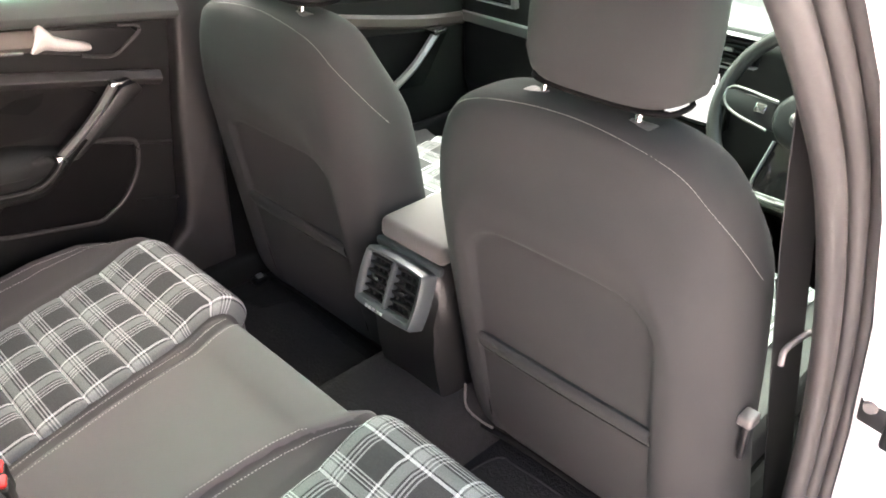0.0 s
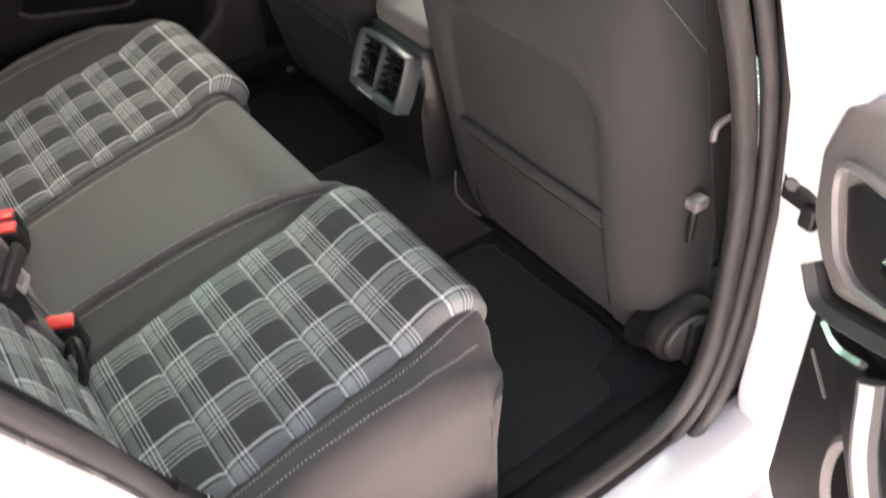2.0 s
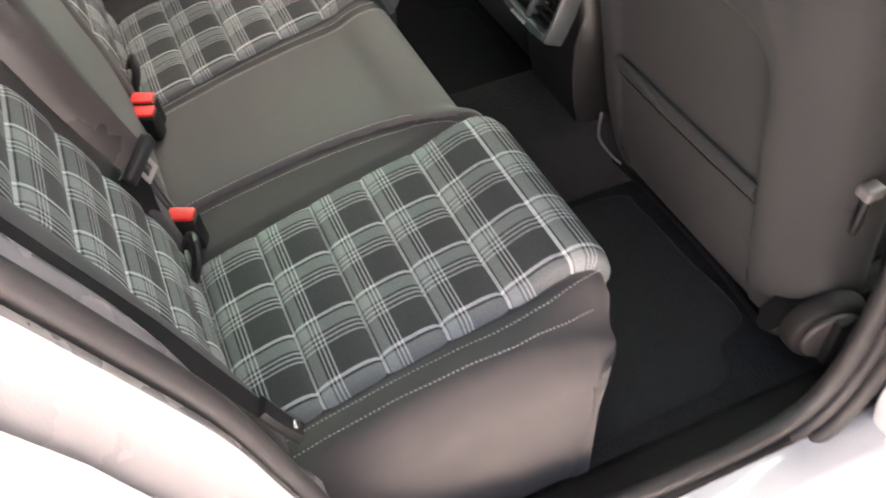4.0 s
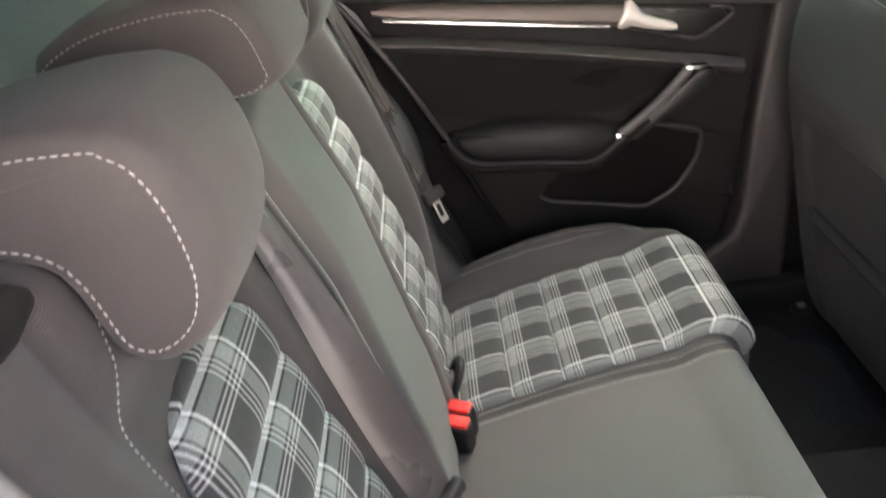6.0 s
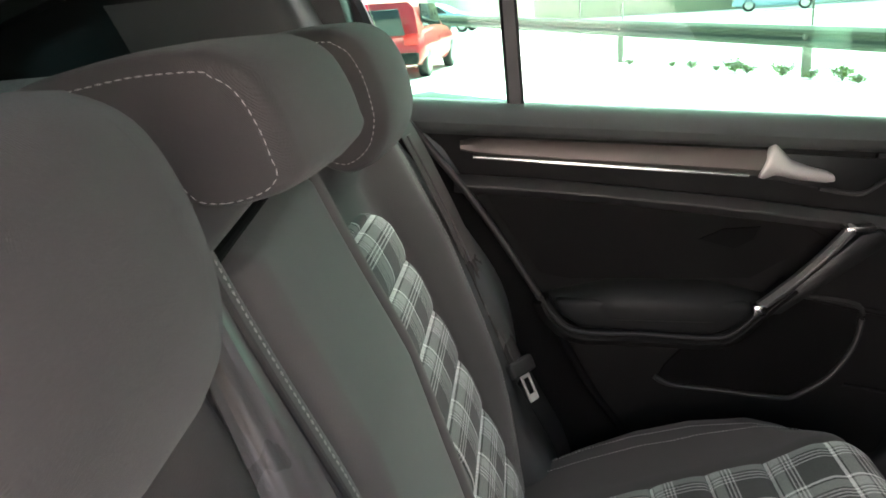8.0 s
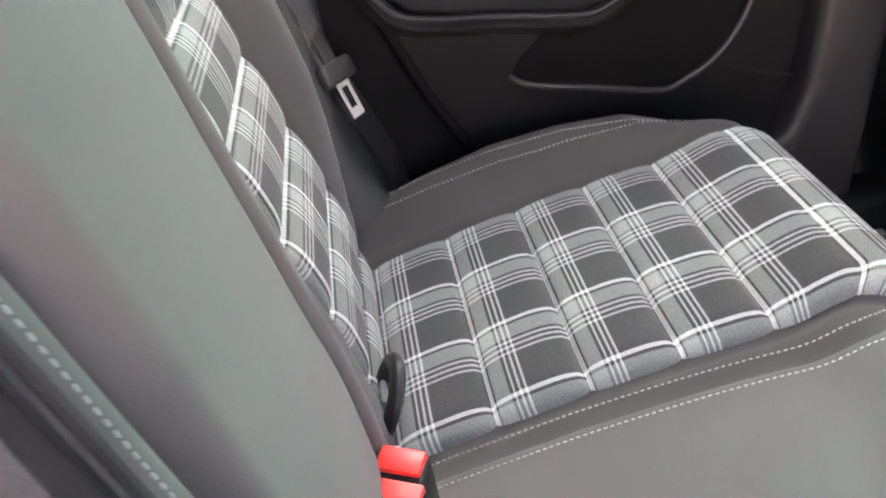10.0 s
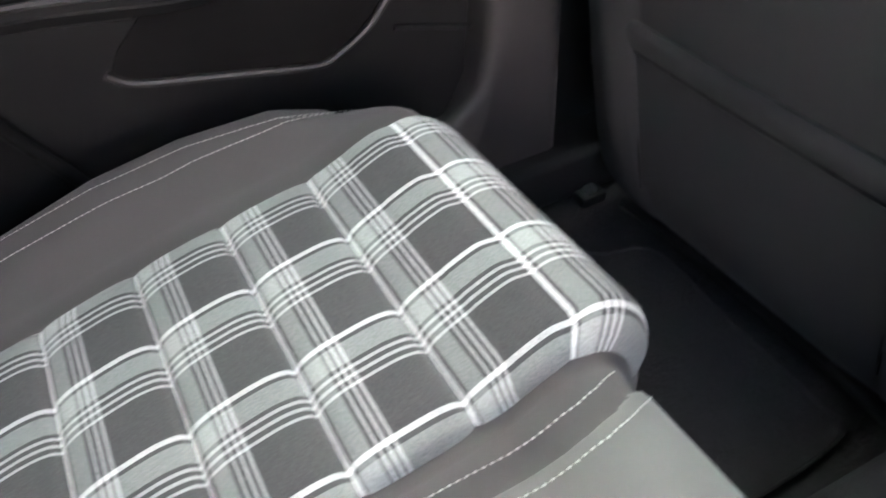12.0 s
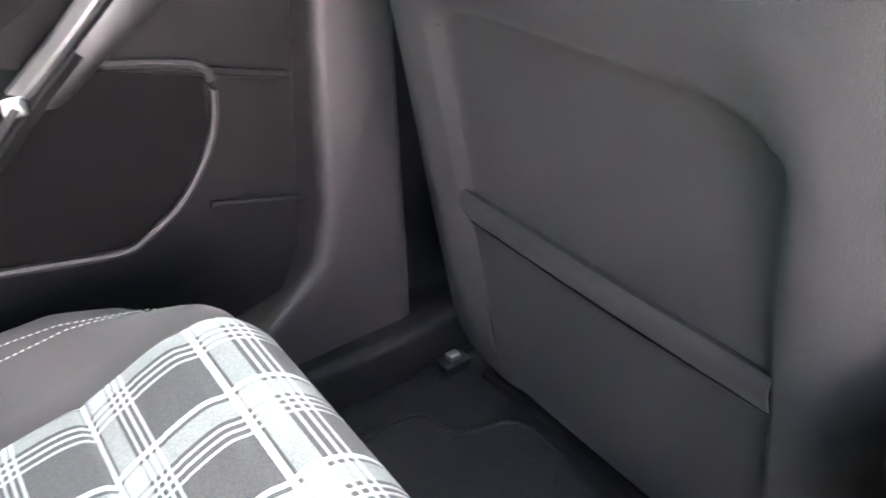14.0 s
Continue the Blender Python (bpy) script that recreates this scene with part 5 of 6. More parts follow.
part("armrest_lid", box(-0.078, 0.815, 0.668, 0.088, 1.10, 0.712, 0.014, 3), CENTRE, con, "padded grey lid")
VM = Matrix.Translation((0.008, 0.768, 0.618)) @ Euler((radians(-22), 0, 0)).to_matrix().to_4x4()


def vent_box(*a, **k):
    bm = box(*a, **k)
    bmesh.ops.transform(bm, matrix=VM, verts=bm.verts)
    return bm


def vent_ring(hx, hz, cz, y, r):
    out = []
    for k in range(48):
        t = 2 * math.pi * k / 48
        out.append(VM @ Vector(((hx - r) * max(-1, min(1, 1.6 * math.cos(t))) + r * math.cos(t), y, cz + (hz - r) * max(-1, min(1, 1.6 * math.sin(t))) + r * math.sin(t))))
    return out


vb = part("vent_bezel", grid([vent_ring(0.081, 0.058, 0, 0.022, 0.02), vent_ring(0.081, 0.058, 0, -0.004, 0.02), vent_ring(0.077, 0.054, 0, -0.012, 0.018), vent_ring(0.070, 0.046, 0.003, -0.011, 0.012), vent_ring(0.065, 0.042, 0.004, -0.004, 0.008), vent_ring(0.065, 0.042, 0.004, 0.022, 0.008)], close=True), VENTGREY, con, "grey satin vent surround", sharp=50)
part("vent_well", vent_box(-0.068, 0.010, -0.042, 0.068, 0.03, 0.048, r=0.002), BLACK, vb, "black vent opening")
part("vent_divider", vent_box(-0.0045, -0.010, -0.042, 0.0045, 0.012, 0.048, r=0.002), VENTGREY, vb)
for c in (-0.035, 0.035):
    for i in range(6):
        z = -0.034 + i * 0.0148
        part("slat", vent_box(c - 0.029, -0.004, z - 0.0016, c + 0.029, 0.010, z + 0.0016, r=0.0008), PLASTIC, vb)
    for j in range(4):
        x = c - 0.021 + j * 0.014
        part("fin", vent_box(x - 0.0009, 0.002, -0.040, x + 0.0009, 0.012, 0.046, r=0.0004), BLACK, vb)
    part("vent_tab", vent_box(c - 0.008, -0.010, 0.000, c + 0.008, 0.002, 0.0075, r=0.002), CHROME, vb, "bright silver tab")
for k in range(5):
    part("switch_mark", vent_box(-0.040 + k * 0.010, -0.0140, -0.052, -0.034 + k * 0.010, -0.0105, -0.047, r=0), TAG, vb)
part("lid_edge", box(-0.080, 0.808, 0.655, 0.090, 0.822, 0.672, 0.005, 2), VENTGREY, con)

# ---------------------------------------------------------------- dashboard and wheel
dash = thing("dashboard", (0, 1.8, 0.5), "dark dashboard with vents, screen and climate panel", "dashboard")
dp = [(1.66, 0.60), (1.655, 0.74), (1.65, 0.82), (1.655, 0.885), (1.68, 0.918), (1.80, 0.930), (2.10, 0.90), (2.10, 0.50), (1.70, 0.50)]
part("body", slab(dp, "x", -0.71, 0.71, 0.012, 3), BLACK, dash, "soft dark dashboard moulding", sharp=30)
part("decor_strip", sweep([(-0.70, 1.652, 0.79), (-0.40, 1.646, 0.79), (-0.18, 1.645, 0.79)], flat(0.012, 0.030, 0.3), 10), SILVER, dash, "bright decor strip")
sc = part("screen_frame", box(-0.125, 1.628, 0.690, 0.142, 1.66, 0.845, 0.008, 3), GLOSS, dash, "gloss black centre frame")
part("screen", box(-0.095, 1.622, 0.706, 0.114, 1.630, 0.822, 0.002), SCREEN, sc, "pale lit touch screen")
part("screen_icon", box(0.096, 1.620, 0.797, 0.110, 1.623, 0.811, 0.001, 1), GLOSS, sc)
for k, vx in ((-1, -0.62), (-1, -0.175), (1, 0.062)):
    v = part("air_vent", box(vx, 1.634, 0.852, vx + 0.125, 1.655, 0.912, 0.006, 3), BLACK, dash, "air vent with dark slats")
    for z in (0.851, 0.912):
        part("vent_edge", box(vx - 0.004, 1.622, z - 0.0015, vx + 0.129, 1.640, z + 0.0015, 0.001, 1), SILVER, v, "silver edge")
    part("vent_edge", slab([(vx - k * 0.012 + (0.125 if k < 0 else 0), 0.850), (vx + k * 0.004 + (0.125 if k < 0 else 0), 0.850), (vx + k * 0.004 + (0.125 if k < 0 else 0), 0.914), (vx - k * 0.004 + (0.125 if k < 0 else 0), 0.914)], "y", 1.624, 1.642, 0.002), SILVER, v, "silver edge")
    for i in range(5):
        part("slat", box(vx + 0.004, 1.622, 0.858 + i * 0.0102, vx + 0.121, 1.638, 0.8625 + i * 0.0102, 0.001, 1), PLASTIC, v)
    part("vent_tab", box(vx + 0.055, 1.618, 0.878, vx + 0.075, 1.626, 0.886, 0.002, 2), SILVER, v)
part("chrome_band", box(-0.150, 1.622, 0.838, 0.150, 1.634, 0.842, 0.001, 1), SILVER, dash, "thin chrome line")
cl = part("climate_panel", box(-0.125, 1.618, 0.595, 0.135, 1.66, 0.668, 0.006, 3), GLOSS, dash, "black climate control panel")
for kx, kz in ((-0.087, 0.612), (0.077, 0.614)):
    dl = part("dial", disc((kx, 1.618, kz), (0, -1, 0), 0.020, 0.018, 0.018, 30, 0.003), CHROME, cl, "chrome-ringed rotary dial")
    part("dial_face", disc((kx, 1.600, kz), (0, -1, 0), 0.014, 0.003, 0.013, 24, 0.001), BLACK, dl)
part("dial", disc((-0.005, 1.618, 0.612), (0, -1, 0), 0.016, 0.014, 0.014, 30, 0.003), PLASTIC, cl)
for i in range(7):
    part("button", box(-0.082 + i * 0.0268, 1.614, 0.633 + i * 0.0006, -0.062 + i * 0.0268, 1.620, 0.641 + i * 0.0006, 0.001, 1), (PILLAR, AMBER, PILLAR, REDLAMP, PILLAR, AMBER, PILLAR)[i], cl)
part("panel_frame", tube([(-0.112, 1.614, 0.650), (-0.112, 1.614, 0.626), (0.112, 1.614, 0.631), (0.120, 1.614, 0.658), (-0.08, 1.614, 0.655)], 0.0016, 40, 6), CHROME, cl, "thin chrome frame")
part("trim_line", box(-0.125, 1.616, 0.675, 0.130, 1.624, 0.681, 0.001, 1), CHROME, sc, "thin chrome line")
part("instrument_hood", sweep([(0.24, 1.62, 0.93), (0.30, 1.60, 0.985), (0.37, 1.595, 1.0), (0.46, 1.60, 0.985), (0.53, 1.62, 0.93)], flat(0.10, 0.02, 0.4), 24, up=(0, 0, 1)), SOFT, dash)
part("instrument_face", box(0.26, 1.645, 0.84, 0.51, 1.66, 0.98, 0.004), GLOSS, dash)

wheel = thing("steering_wheel", (0.36, 1.50, 0.82), "black leather steering wheel with silver-edged spokes", "steering wheel")
WM = Matrix.Translation((0.366, 1.50, 0.820)) @ Euler((radians(66), 0, 0)).to_matrix().to_4x4() @ Matrix.Scale(0.97, 4)


def wput(bm):
    bmesh.ops.transform(bm, matrix=WM, verts=bm.verts)
    return bm


rim = []
for i in range(64):
    a = 2 * math.pi * i / 64
    y = 0.183 * math.sin(a)
    rim.append((0.183 * math.cos(a), max(y, -0.163 + 0.0 * y), 0.0))
part("rim", wput(tube(rim, 0.0155, None, 12, True)), LEATHER, wheel, "stitched black leather rim")
part("hub", wput(join(disc((0, 0, -0.005), (0, 0, 1), 0.062, 0.040, 0.050, 40, 0.010))), SOFT, wheel, "round airbag hub")
part("badge", wput(disc((0, 0, 0.034), (0, 0, 1), 0.017, 0.004, 0.016, 24, 0.001)), CHROME, wheel, "small round chrome badge")
for s in (-1, 1):
    sp = part("spoke", wput(slab([(s * 0.045, 0.020), (s * 0.175, 0.030), (s * 0.175, -0.010), (s * 0.045, -0.035)], "z", -0.008, 0.014, 0.005)), BLACK, wheel)
    part("spoke_frame", wput(tube([(s * 0.055, 0.024, 0.016), (s * 0.155, 0.032, 0.012), (s * 0.168, 0.005, 0.012), (s * 0.140, -0.018, 0.014), (s * 0.06, -0.035, 0.016)], 0.0032, 24, 8)), GRAB, sp, "silver spoke edging")
    part("switch", wput(box(s * 0.085 - 0.012, -0.006, 0.014, s * 0.085 + 0.012, 0.014, 0.021, 0.003)), CHROME, sp)
low = part("lower_spoke", wput(slab([(-0.035, -0.050), (0.035, -0.050), (0.052, -0.160), (-0.052, -0.160)], "z", -0.006, 0.012, 0.005)), GLOSS, wheel)
part("spoke_frame", wput(tube([(-0.036, -0.05, 0.014), (-0.050, -0.150, 0.012), (-0.02, -0.163, 0.014), (0.02, -0.163, 0.014), (0.050, -0.150, 0.012), (0.036, -0.05, 0.014)], 0.004, 30, 8)), GRAB, low, "silver spoke edging")

# ---------------------------------------------------------------- floor mats
for sgn in (1, -1):
    mt = thing("floor_mat", (sgn * 0.42, 0.70, 0.268), "black textile floor mat with bound edge in the rear footwell", "floor mat", "rear floor mats")
    o = [(0.18, 0.52), (0.185, 0.83), (0.24, 0.865), (0.36, 0.87), (0.48, 0.88), (0.526, 0.870), (0.534, 0.845), (0.545, 0.812), (0.566, 0.800), (0.594, 0.795), (0.607, 0.775), (0.609, 0.72), (0.610, 0.52), (0.58, 0.47), (0.24, 0.47)]
    loop = spline([(sgn * a, b) for a, b in o + o[:1]], 80)[:-1]
    part("mat", slab([tuple(p) for p in loop], "z", 0.268, 0.276), MAT, mt)
    part("binding", tube([(p[0], p[1], 0.2755) for p in loop], 0.0032, None, 8, True), MAT, mt, "bound edge")
fc = thing("rail_bracket", (-0.655, 0.87, 0.268), "small steel bracket at the foot of the centre pillar", "bracket")
part("bracket", box(-0.668, 0.855, 0.268, -0.640, 0.895, 0.285, 0.004), BLACK, fc)
part("clip", box(-0.662, 0.868, 0.283, -0.648, 0.884, 0.292, 0.002), SILVER, fc, "bright steel clip")

# ---------------------------------------------------------------- open near rear door
nd = thing("door_2", (0.85, 0.90, 0.40), "open rear door with dark trim panel, white painted edge", "door", kind="structure")
DM = Matrix.Translation((0.835, 0.90, 0.0)) @ Matrix.Rotation(radians(66), 4, "Z") @ Matrix.Translation((0, 0, 0))


def on_door(bm):
    """Built closed, running back along -y from the hinge; swung out with the door."""
    bmesh.ops.transform(bm, matrix=DM, verts=bm.verts)
    return bm


part("door_skin", on_door(slab([(-0.01, 0.28), (-0.01, 1.02), (-0.80, 1.16), (-0.86, 0.90), (-0.62, 0.32)], "x", 0.0, 0.05, 0.015, 3)), PAINT, nd, "white painted door skin")
inner = [(-0.040, 0.945), (-0.024, 0.925), (-0.010, 0.868), (-0.024, 0.796), (-0.050, 0.693), (-0.060, 0.521), (-0.070, 0.36), (-0.10, 0.33), (-0.55, 0.36), (-0.74, 0.80), (-0.80, 0.90), (-0.75, 1.06), (-0.13, 0.985)]
part("door_panel", on_door(slab(inner, "x", -0.072, 0.004, 0.012, 3)), PLASTIC, nd, "dark grained plastic door panel")
pad = [(-0.030, 0.94), (-0.014, 0.868), (-0.030, 0.796), (-0.064, 0.757), (-0.10, 0.735), (-0.165, 0.765), (-0.30, 0.83), (-0.74, 0.95), (-0.74, 1.05), (-0.13, 0.98)]
part("upper_pad", on_door(slab(pad, "x", -0.100, -0.06, 0.018, 4)), TRIMGREY, nd, "raised grey upper moulding")
cupf = part("handle_frame", on_door(sweep([(-0.103, y, z) for y, z in ((-0.20, 0.905), (-0.085, 0.893), (-0.062, 0.868), (-0.092, 0.800), (-0.118, 0.784), (-0.145, 0.784), (-0.26, 0.82))], flat(0.010, 0.014, 0.4), 40, up=(1, 0, 0))), TRIMGREY, nd, "rounded frame round the door release")
part("handle_cup", on_door(slab([(-0.20, 0.895), (-0.092, 0.882), (-0.075, 0.866), (-0.102, 0.806), (-0.122, 0.793), (-0.145, 0.792), (-0.25, 0.82)], "x", -0.104, -0.09, 0.003)), BLACK, cupf, "dark release recess")
part("release_lever", on_door(sweep([(-0.108, -0.16, 0.84), (-0.112, -0.20, 0.85), (-0.108, -0.26, 0.86)], flat(0.012, 0.02, 0.4), 10)), CHROME, cupf, "bright chrome release lever")
part("lower_step", on_door(sweep([(-0.098, y, z) for y, z in ((-0.060, 0.752), (-0.095, 0.722), (-0.16, 0.745), (-0.27, 0.80))], flat(0.02, 0.030, 0.45), 24, up=(1, 0, 0))), PILLAR, nd)
gh = part("grab_handle", on_door(sweep([(-0.105, -0.195, 0.715), (-0.118, -0.24, 0.64), (-0.120, -0.32, 0.55), (-0.110, -0.39, 0.49)], flat(0.024, 0.030, 0.4), 20, up=(1, 0, 0))), GRAB, nd, "satin grey diagonal grab handle")
part("end_cap", on_door(sweep([(-0.098, -0.105, 0.703), (-0.104, -0.140, 0.703), (-0.106, -0.178, 0.720)], flat(0.012, 0.012, 0.4), 10)), CHROME, gh, "bright chrome end cap")
part("handle_back", on_door(slab([(-0.11, 0.692), (-0.20, 0.70), (-0.37, 0.50), (-0.33, 0.44), (-0.25, 0.50)], "x", -0.095, -0.06, 0.006)), BLACK, nd)
oval = [(-0.235, 0.42), (-0.200, 0.452), (-0.172, 0.501), (-0.166, 0.556), (-0.182, 0.590), (-0.205, 0.594), (-0.232, 0.562), (-0.30, 0.50), (-0.36, 0.46), (-0.34, 0.42)]
part("speaker_grille", on_door(slab(oval, "x", -0.078, -0.06, 0.002)), DARK, nd, "dark speaker recess")
part("speaker_rim", on_door(sweep([(-0.078, y, z) for y, z in oval + oval[:1]], flat(0.016, 0.018, 0.45), 60, up=(1, 0, 0))), TRIMGREY, nd, "raised rounded rim")
part("panel_crease", on_door(tube([(-0.073, -0.075, 0.62), (-0.0735, -0.12, 0.585)], 0.0025, None, 6)), TRIMGREY, nd)
ck = thing("door_check", (0.79, 0.85, 0.80), "black steel door check strap bolted to the white pillar", "door check")
part("bracket", slab([(0.764, 0.761), (0.762, 0.801), (0.778, 0.807), (0.812, 0.781), (0.812, 0.755)], "y", 0.838, 0.872, 0.003), BLACK, ck)
part("bolt", disc((0.776, 0.839, 0.787), (0, -1, 0), 0.009, 0.006, 0.007, 12), TRIMGREY, ck)
part("roller_box", box(0.796, 0.828, 0.743, 0.818, 0.860, 0.775, 0.006, 3), BLACK, ck)
part("side_plate", box(0.816, 0.832, 0.751, 0.834, 0.862, 0.781, 0.005, 3), PLASTIC, ck)
part("strap", sweep([(0.83, 0.846, 0.759), (0.86, 0.872, 0.753), (0.885, 0.905, 0.747)], flat(0.006, 0.016, 0.3)), SILVER, ck, "steel strap")


# wheels under the car
def wheel_at(x, y, sgn):
    c = (x, y, 0.325 - 0.035 * y)
    ob = thing("road_wheel", (x, y, c[2] - 0.305), "black tyre on a silver rim under the white car", "wheel", "road wheels")
    ring = [(c[0], c[1] + 0.245 * math.cos(a), c[2] + 0.245 * math.sin(a)) for a in np.linspace(0, 2 * math.pi, 48, endpoint=False)]
    part("tyre", tube(ring, 0.06, None, 12, True, up=(1, 0, 0)), RUBBER, ob, "black rubber tyre")
    rim_ = part("rim", disc((x + sgn * 0.02, y, c[2]), (sgn, 0, 0), 0.20, 0.03, 0.19, 40, 0.006), SILVER, ob, "silver rim")
    part("hub_cap", disc((x + sgn * 0.05, y, c[2]), (sgn, 0, 0), 0.035, 0.008, 0.030, 24, 0.002), SILVER, rim_)


for sx in (-1, 1):
    wheel_at(sx * 0.72, -0.80, sx)
    wheel_at(sx * 0.68, 2.45, sx)

# ---------------------------------------------------------------- outside
GROUND = material("pale_paving", (0.60, 0.55, 0.53), rough=0.9, grain=0.5, grain_scale=60, mottle=0.18, mottle_scale=0.7, relief=0.2, relief_scale=8)
RAILGREY = material("weathered_zinc", (0.055, 0.060, 0.044), rough=0.7, metal=0.1, mottle=0.35, mottle_scale=3, grain=0.3, grain_scale=80)
WOOD = material("weathered_post", (0.20, 0.18, 0.15), rough=0.8, mottle=0.3, mottle_scale=6)
REDPAINT = material("red_paint", (0.45, 0.02, 0.03), rough=0.3, coat=0.6, mottle=0.04)
BLUEPAINT = material("pale_blue_paint", (0.30, 0.42, 0.52), rough=0.3, coat=0.6, mottle=0.04)
CARGLASS = material("car_glass", (0.02, 0.022, 0.024), rough=0.06)
REDLENS = material("red_lens", (0.55, 0.02, 0.02), rough=0.2)
PLATE = material("white_plate", (0.75, 0.75, 0.72), rough=0.5)
OCHRE = material("yellow_render", (0.62, 0.55, 0.36), rough=0.9, mottle=0.12, mottle_scale=0.6, grain=0.4, grain_scale=30)
CREAM = material("pale_render", (0.68, 0.66, 0.60), rough=0.9, mottle=0.10, mottle_scale=0.5, grain=0.4, grain_scale=30)
LEAF = material("weed_leaf", (0.11, 0.14, 0.03), rough=0.6, mottle=0.4, mottle_scale=12)
GROUND2 = [-900, -200, -60, -30, -15, -8, 0, 8, 15, 30, 60, 200, 900]


def ground_z(x):
    """The yard falls gently away on the far side."""
    return -0.15 * step((-x - 2.0) / 10.0)


GX = [-900, -200, -60, -30, -20, -15, -13, -11, -9, -7, -5, -3.5, -2, 0, 8, 30, 200, 900]
solid("ground", grid([[(x, y, ground_z(x)) for x in GX] for y in GROUND2]), GROUND, "pale sunlit paved yard", "ground", outside=True)


def world_thing(name, base, label, category, group="", kind=""):
    ob = new(name)
    ob.location = Vector(base)
    ORIGIN[ob] = ob.location.copy()
    return tagged(ob, label, category, group, kind)


def wpart(name, bm, mat, parent, m=None, label="", sharp=35):
    org = ORIGIN[parent]
    ob = link_mesh(name, bm, mat, True, sharp, Matrix.Translation(-org) @ (m or Matrix()))
    ob.parent = parent
    ORIGIN[ob] = org
    if label:
        ob["label"] = label
    return ob


# guard rail, nearing the car towards its front
RA, RD = Vector((-17.1, 2.10, -0.15)), Vector((0.914, 0.405, 0)).normalized()
rail = world_thing("guard_rail", RA, "weathered grey-green steel guard rail on dark posts", "guard rail")
wave = [(0.0, -0.16), (0.03, -0.15), (0.075, -0.10), (0.075, -0.06), (0.02, -0.015), (0.02, 0.015), (0.075, 0.06), (0.075, 0.10), (0.03, 0.15), (0.0, 0.16), (-0.006, 0.15), (0.066, 0.095), (0.066, 0.065), (0.01, 0.0), (0.066, -0.065), (0.066, -0.095), (-0.006, -0.15)]
wpart("beam", sweep([RA + RD * k + Vector((0, 0, 0.68 - 0.019 * k)) for k in np.linspace(-16, 8, 20)], wave), RAILGREY, rail, None, "rippled steel beam")
for k in (-10.5, -5.2, 0.0, 5.26):
    c = RA + RD * k
    post = box(c.x - 0.05, c.y - 0.05, c.z, c.x + 0.05, c.y + 0.05, c.z + 0.78 - 0.019 * k, 0.01)
    wpart("post", post, WOOD, rail)
for k, hgt in ((-2.6, 2.4), (5.2, 3.0), (-0.6, 3.0)):
    c = RA + RD * k + Vector((-1.2, 0.5, 0))
    pole = world_thing("thin_pole", c, "thin dark grey pole behind the guard rail", "pole", "thin poles")
    wpart("shaft", tube([c, c + Vector((0.01, 0, hgt * 0.6)), c + Vector((0.02, 0.02, hgt))], 0.022, None, 8), WOOD, pole)
    wpart("cap", disc(c + Vector((0.02, 0.02, hgt)), (0, 0, 1), 0.026, 0.03, 0.02, 10), WOOD, pole)


def bush(k, off, size, seed, label):
    rnd = random.Random(seed)
    c = RA + RD * k + Vector((0.25, -0.9, 0)) * off
    ob = world_thing("weed_clump", c, label, "bush", "weeds along the rail")
    verts, faces = [], []
    stems = []
    for i in range(16):
        a, r = rnd.uniform(0, 6.28), size * rnd.uniform(0.2, 1.0)
        tip = c + Vector((r * math.cos(a), r * math.sin(a), size * rnd.uniform(0.35, 0.8)))
        stems.append(tube([c, c.lerp(tip, 0.5) + Vector((0, 0, 0.05)), tip], 0.006, None, 4))
        for j in range(14):
            f = rnd.uniform(0.3, 1.05)
            p = c.lerp(tip, f) + Vector((rnd.uniform(-1, 1), rnd.uniform(-1, 1), rnd.uniform(-0.4, 0.7))) * size * 0.2
            p.z = max(p.z, c.z + 0.02)
            u = Vector((rnd.uniform(-1, 1), rnd.uniform(-1, 1), rnd.uniform(-0.5, 1))).normalized() * size * 0.14
            w = u.cross(Vector((rnd.uniform(-1, 1), rnd.uniform(-1, 1), 0.4))).normalized() * size * 0.06
            n0 = len(verts)
            verts += [p, p + u * 0.5 + w, p + u, p + u * 0.5 - w]
            faces.append((n0, n0 + 1, n0 + 2, n0 + 3))
    me = bpy.data.meshes.new("tmp")
    me.from_pydata([tuple(v) for v in verts], [], faces)
    bm = bmesh.new()
    bm.from_mesh(me)
    bpy.data.meshes.remove(me)
    wpart("leaves", bm, LEAF, ob)
    wpart("stems", join(*stems), WOOD, ob)


for i, (k, off, size) in enumerate(((0.7, 0.2, 0.16), (2.0, 0.1, 0.14), (2.6, 0.1, 0.20), (3.3, 0.1, 0.13), (3.8, 0.1, 0.28), (4.1, 0.1, 0.24), (4.9, 0.1, 0.26), (5.6, 0.2, 0.20), (6.1, 0.1, 0.28), (6.5, 0.2, 0.18))):
    bush(k, off, size, 40 + i, "low yellow-green weeds at the foot of the guard rail")


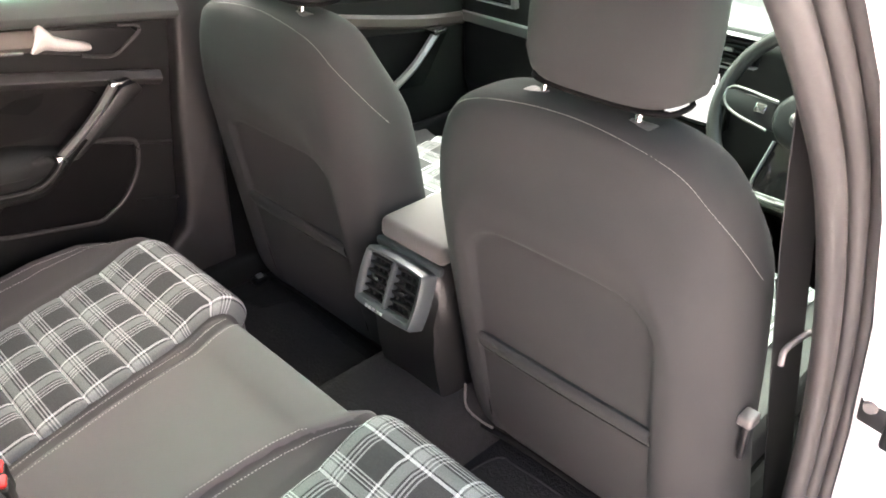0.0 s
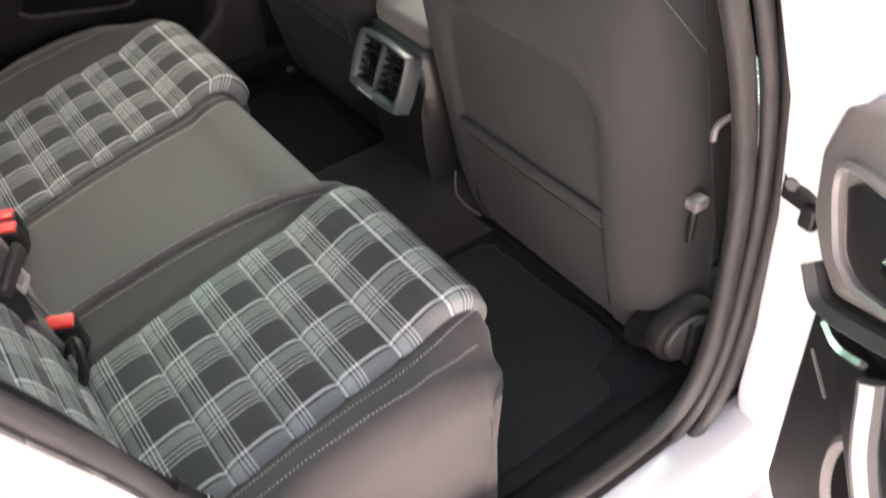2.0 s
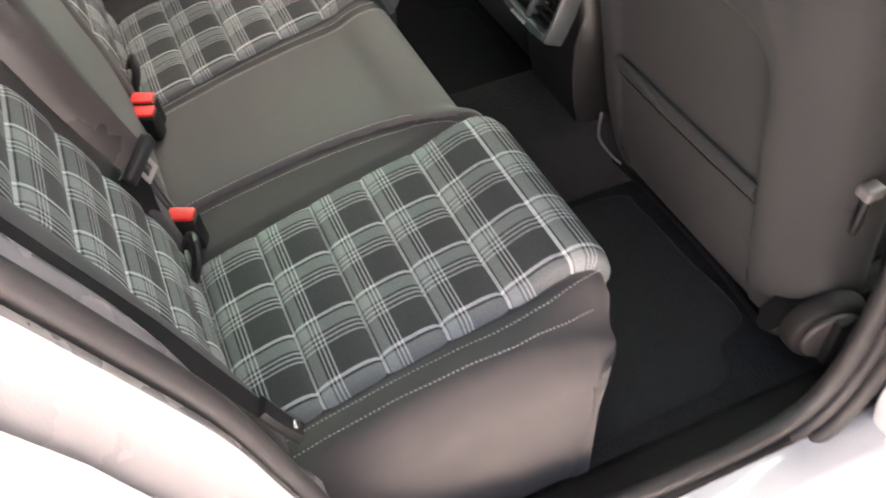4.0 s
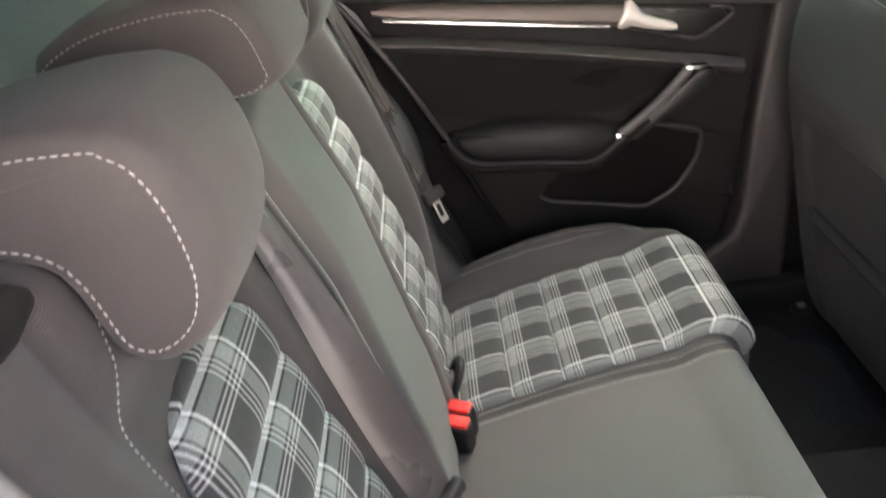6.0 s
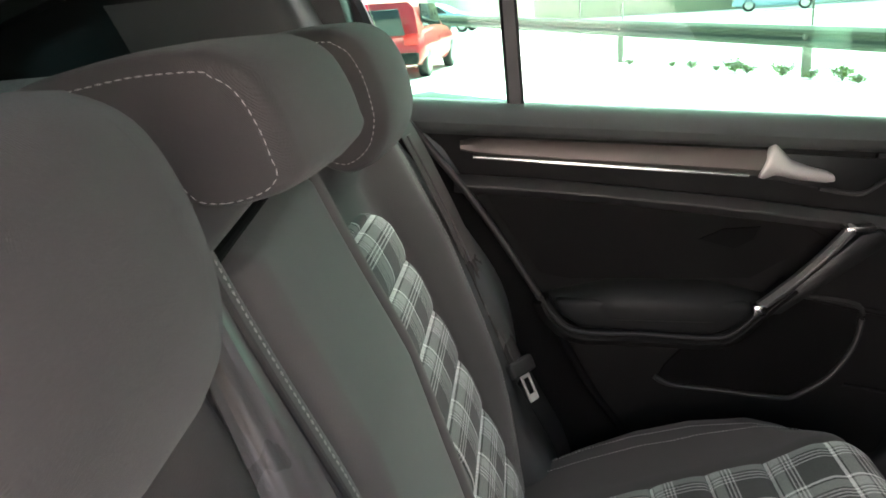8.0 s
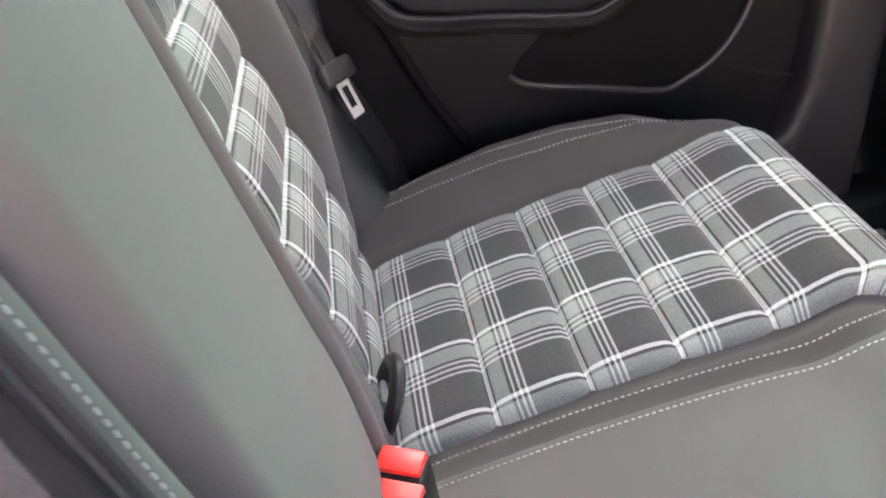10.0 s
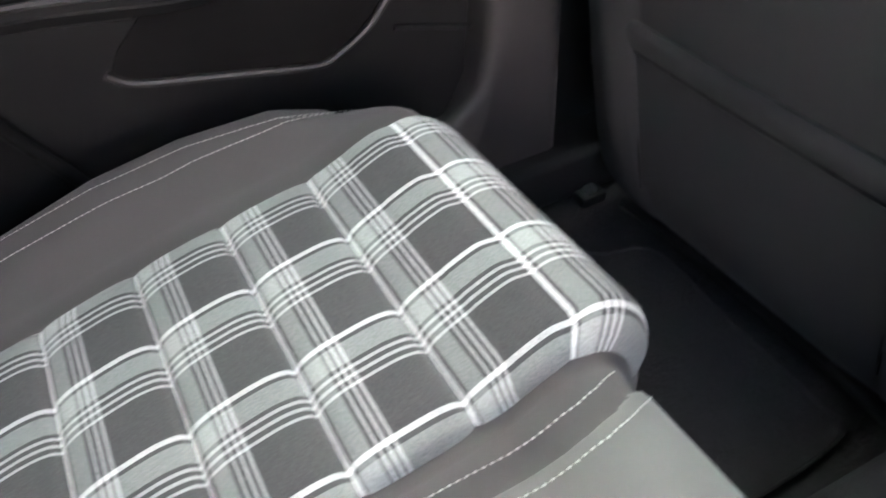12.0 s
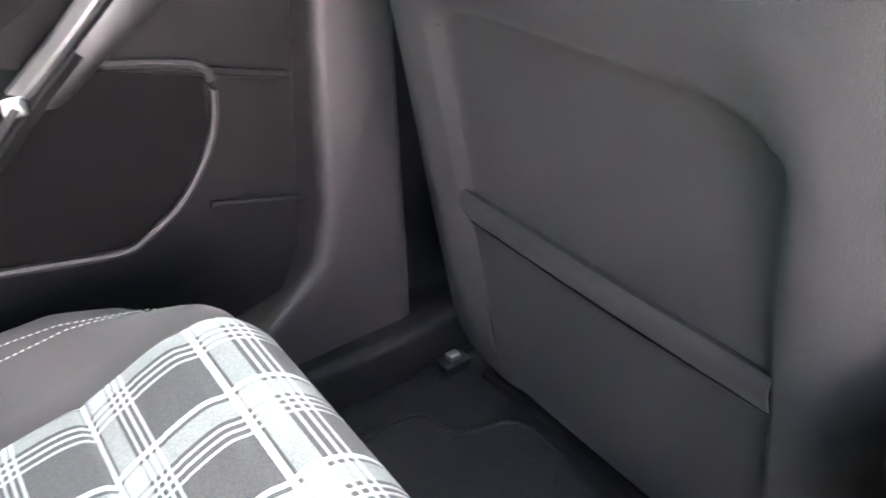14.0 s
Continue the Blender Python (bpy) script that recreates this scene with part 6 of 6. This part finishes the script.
def parked_car(name, m, mat, length, width, height, label):
    """A hatchback, its tail at y = 0 facing -y, standing on z = 0."""
    c = m.translation
    ob = world_thing(name, c, label, "car", "parked cars")
    W = width / 2
    secs = [(0.02, 0.32, 0.62, 0.90), (0.10, 0.28, 0.80, 0.97), (0.5, 0.25, 0.92, 1.0), (length * 0.5, 0.24, 0.95, 1.0), (length * 0.72, 0.24, 0.93, 1.0), (length * 0.92, 0.26, 0.78, 0.94), (length, 0.35, 0.60, 0.82)]
    rows = []
    for y, z0, z1, k in secs:
        w = W * k
        rows.append([(-w * 0.9, y, z0), (-w, y, z0 + 0.15), (-w * 1.0, y, z1 - 0.12), (-w * 0.93, y, z1), (w * 0.93, y, z1), (w * 1.0, y, z1 - 0.12), (w, y, z0 + 0.15), (w * 0.9, y, z0)])
    wpart("body", grid(rows, close=True, caps=True), mat, ob, m, "painted body", 50)
    cab = [(0.12, 0.80, 0.82, 0.04), (0.30, height - 0.10, 0.70, 0.10), (0.55, height - 0.01, 0.66, 0.12), (length * 0.38, height, 0.66, 0.12), (length * 0.52, height - 0.12, 0.68, 0.1), (length * 0.70, 0.92, 0.80, 0.02)]
    rows = [[(-W * 0.95, y, 0.80), (-W * (k + 0.12), y, max(0.84, z - 0.12)), (-W * k, y, z), (W * k, y, z), (W * (k + 0.12), y, max(0.84, z - 0.12)), (W * 0.95, y, 0.80)] for y, z, k, e in cab]
    wpart("roof", grid(rows, close=True, caps=True), mat, ob, m, "", 50)
    rw = slab([(-W * 0.72, 0.92), (W * 0.72, 0.92), (W * 0.60, height - 0.16), (-W * 0.60, height - 0.16)], "y", -0.012, 0.012, 0.01)
    bmesh.ops.transform(rw, matrix=Matrix.Shear("XZ", 4, (0, 0.32)) @ Matrix.Translation((0, -0.19, 0)), verts=rw.verts)
    wpart("rear_window", rw, CARGLASS, ob, m, "dark rear window")
    for s in (-1, 1):
        sw = slab([(0.75, 0.93), (length * 0.62, 0.93), (length * 0.50, height - 0.16), (0.62, height - 0.14)], "x", s * W * 0.86, s * W * 0.90, 0.01)
        wpart("side_window", sw, CARGLASS, ob, m)
        wpart("tail_light", box(s * W * 0.62, -0.02, 0.66, s * W * 0.95, 0.10, 0.88, 0.02), REDLENS, ob, m, "red tail light lens")
        for y in (0.75, length - 0.85):
            wh = wpart("wheel", disc((s * (W - 0.20), y, 0.31), (s, 0, 0), 0.31, 0.20, None, 28, 0.03), RUBBER, ob, m, "black tyre")
            wpart("rim", disc((s * (W - 0.0), y, 0.31), (s, 0, 0), 0.20, 0.015, 0.17, 20), SILVER, wh, m)
    wpart("bumper", box(-W * 0.94, -0.07, 0.30, W * 0.94, 0.10, 0.52, 0.05, 3), PLASTIC if mat is REDPAINT else mat, ob, m, "rear bumper")
    wpart("number_plate", box(-0.26, -0.035, 0.66, 0.26, 0.02, 0.78, 0.004), PLATE, ob, m, "blank white number plate")
    return ob


parked_car("parked_car", Matrix.Translation((-16.0, -2.72, -0.15)) @ Matrix.Rotation(radians(84), 4, "Z"), REDPAINT, 4.2, 1.76, 1.58, "red hatchback parked with its tail towards the yard")
parked_car("parked_car", Matrix.Translation((-44.0, -5.8, -0.15)) @ Matrix.Rotation(radians(-16), 4, "Z"), BLUEPAINT, 4.2, 1.74, 1.46, "pale blue car parked beyond the guard rail")
parked_car("parked_car", Matrix.Translation((-45.0, 11.0, -0.15)) @ Matrix.Rotation(radians(-16), 4, "Z"), BLUEPAINT, 4.2, 1.74, 1.50, "pale blue car parked before the yellow wall")
parked_car("parked_car", Matrix.Translation((-8.6, 4.4, -0.113)) @ Matrix.Rotation(radians(8), 4, "Z"), PAINT, 4.3, 1.78, 1.50, "white car parked beside the yard")


def building(name, x, y0, y1, h, mat, label, wins):
    ob = world_thing(name, (x, (y0 + y1) / 2, -0.7), label, "building")
    wpart("wall", box(x - 6, y0, -0.75, x, y1, h, 0.02), mat, ob)
    wpart("roof", box(x - 6.2, y0 - 0.2, h, x + 0.25, y1 + 0.2, h + 0.25, 0.03), WOOD, ob)
    for a in wins:
        w = wpart("window", box(x - 0.05, a, 1.2, x + 0.03, a + 1.2, 2.5, 0.01), CARGLASS, ob)
        wpart("window_frame", box(x, a - 0.08, 1.12, x + 0.06, a + 1.28, 1.2, 0.01), CREAM, w)


building("yellow_building", -52, 1.0, 12.8, 6.5, OCHRE, "yellow rendered building wall behind the road", (3.5, 8.5))
building("pale_building", -50, 13.2, 40, 7.0, CREAM, "pale rendered building behind the road", (16, 21, 26, 31))
building("pale_building", -60, -40, 0.4, 6.0, CREAM, "pale rendered building far behind the rail", (-30, -20, -10))

# Unseen wall, added only to throw warm light back at the near side.
BOUNCEWALL = material("cream_render", (0.74, 0.66, 0.64), rough=0.9, mottle=0.10, mottle_scale=0.6, grain=0.4, grain_scale=30)
solid("bounce_wall", box(8.0, -14, -0.1, 8.3, 14, 3.4, 0.02), BOUNCEWALL, "unseen cream wall added to bounce light into the open doorway", "wall", outside=True)
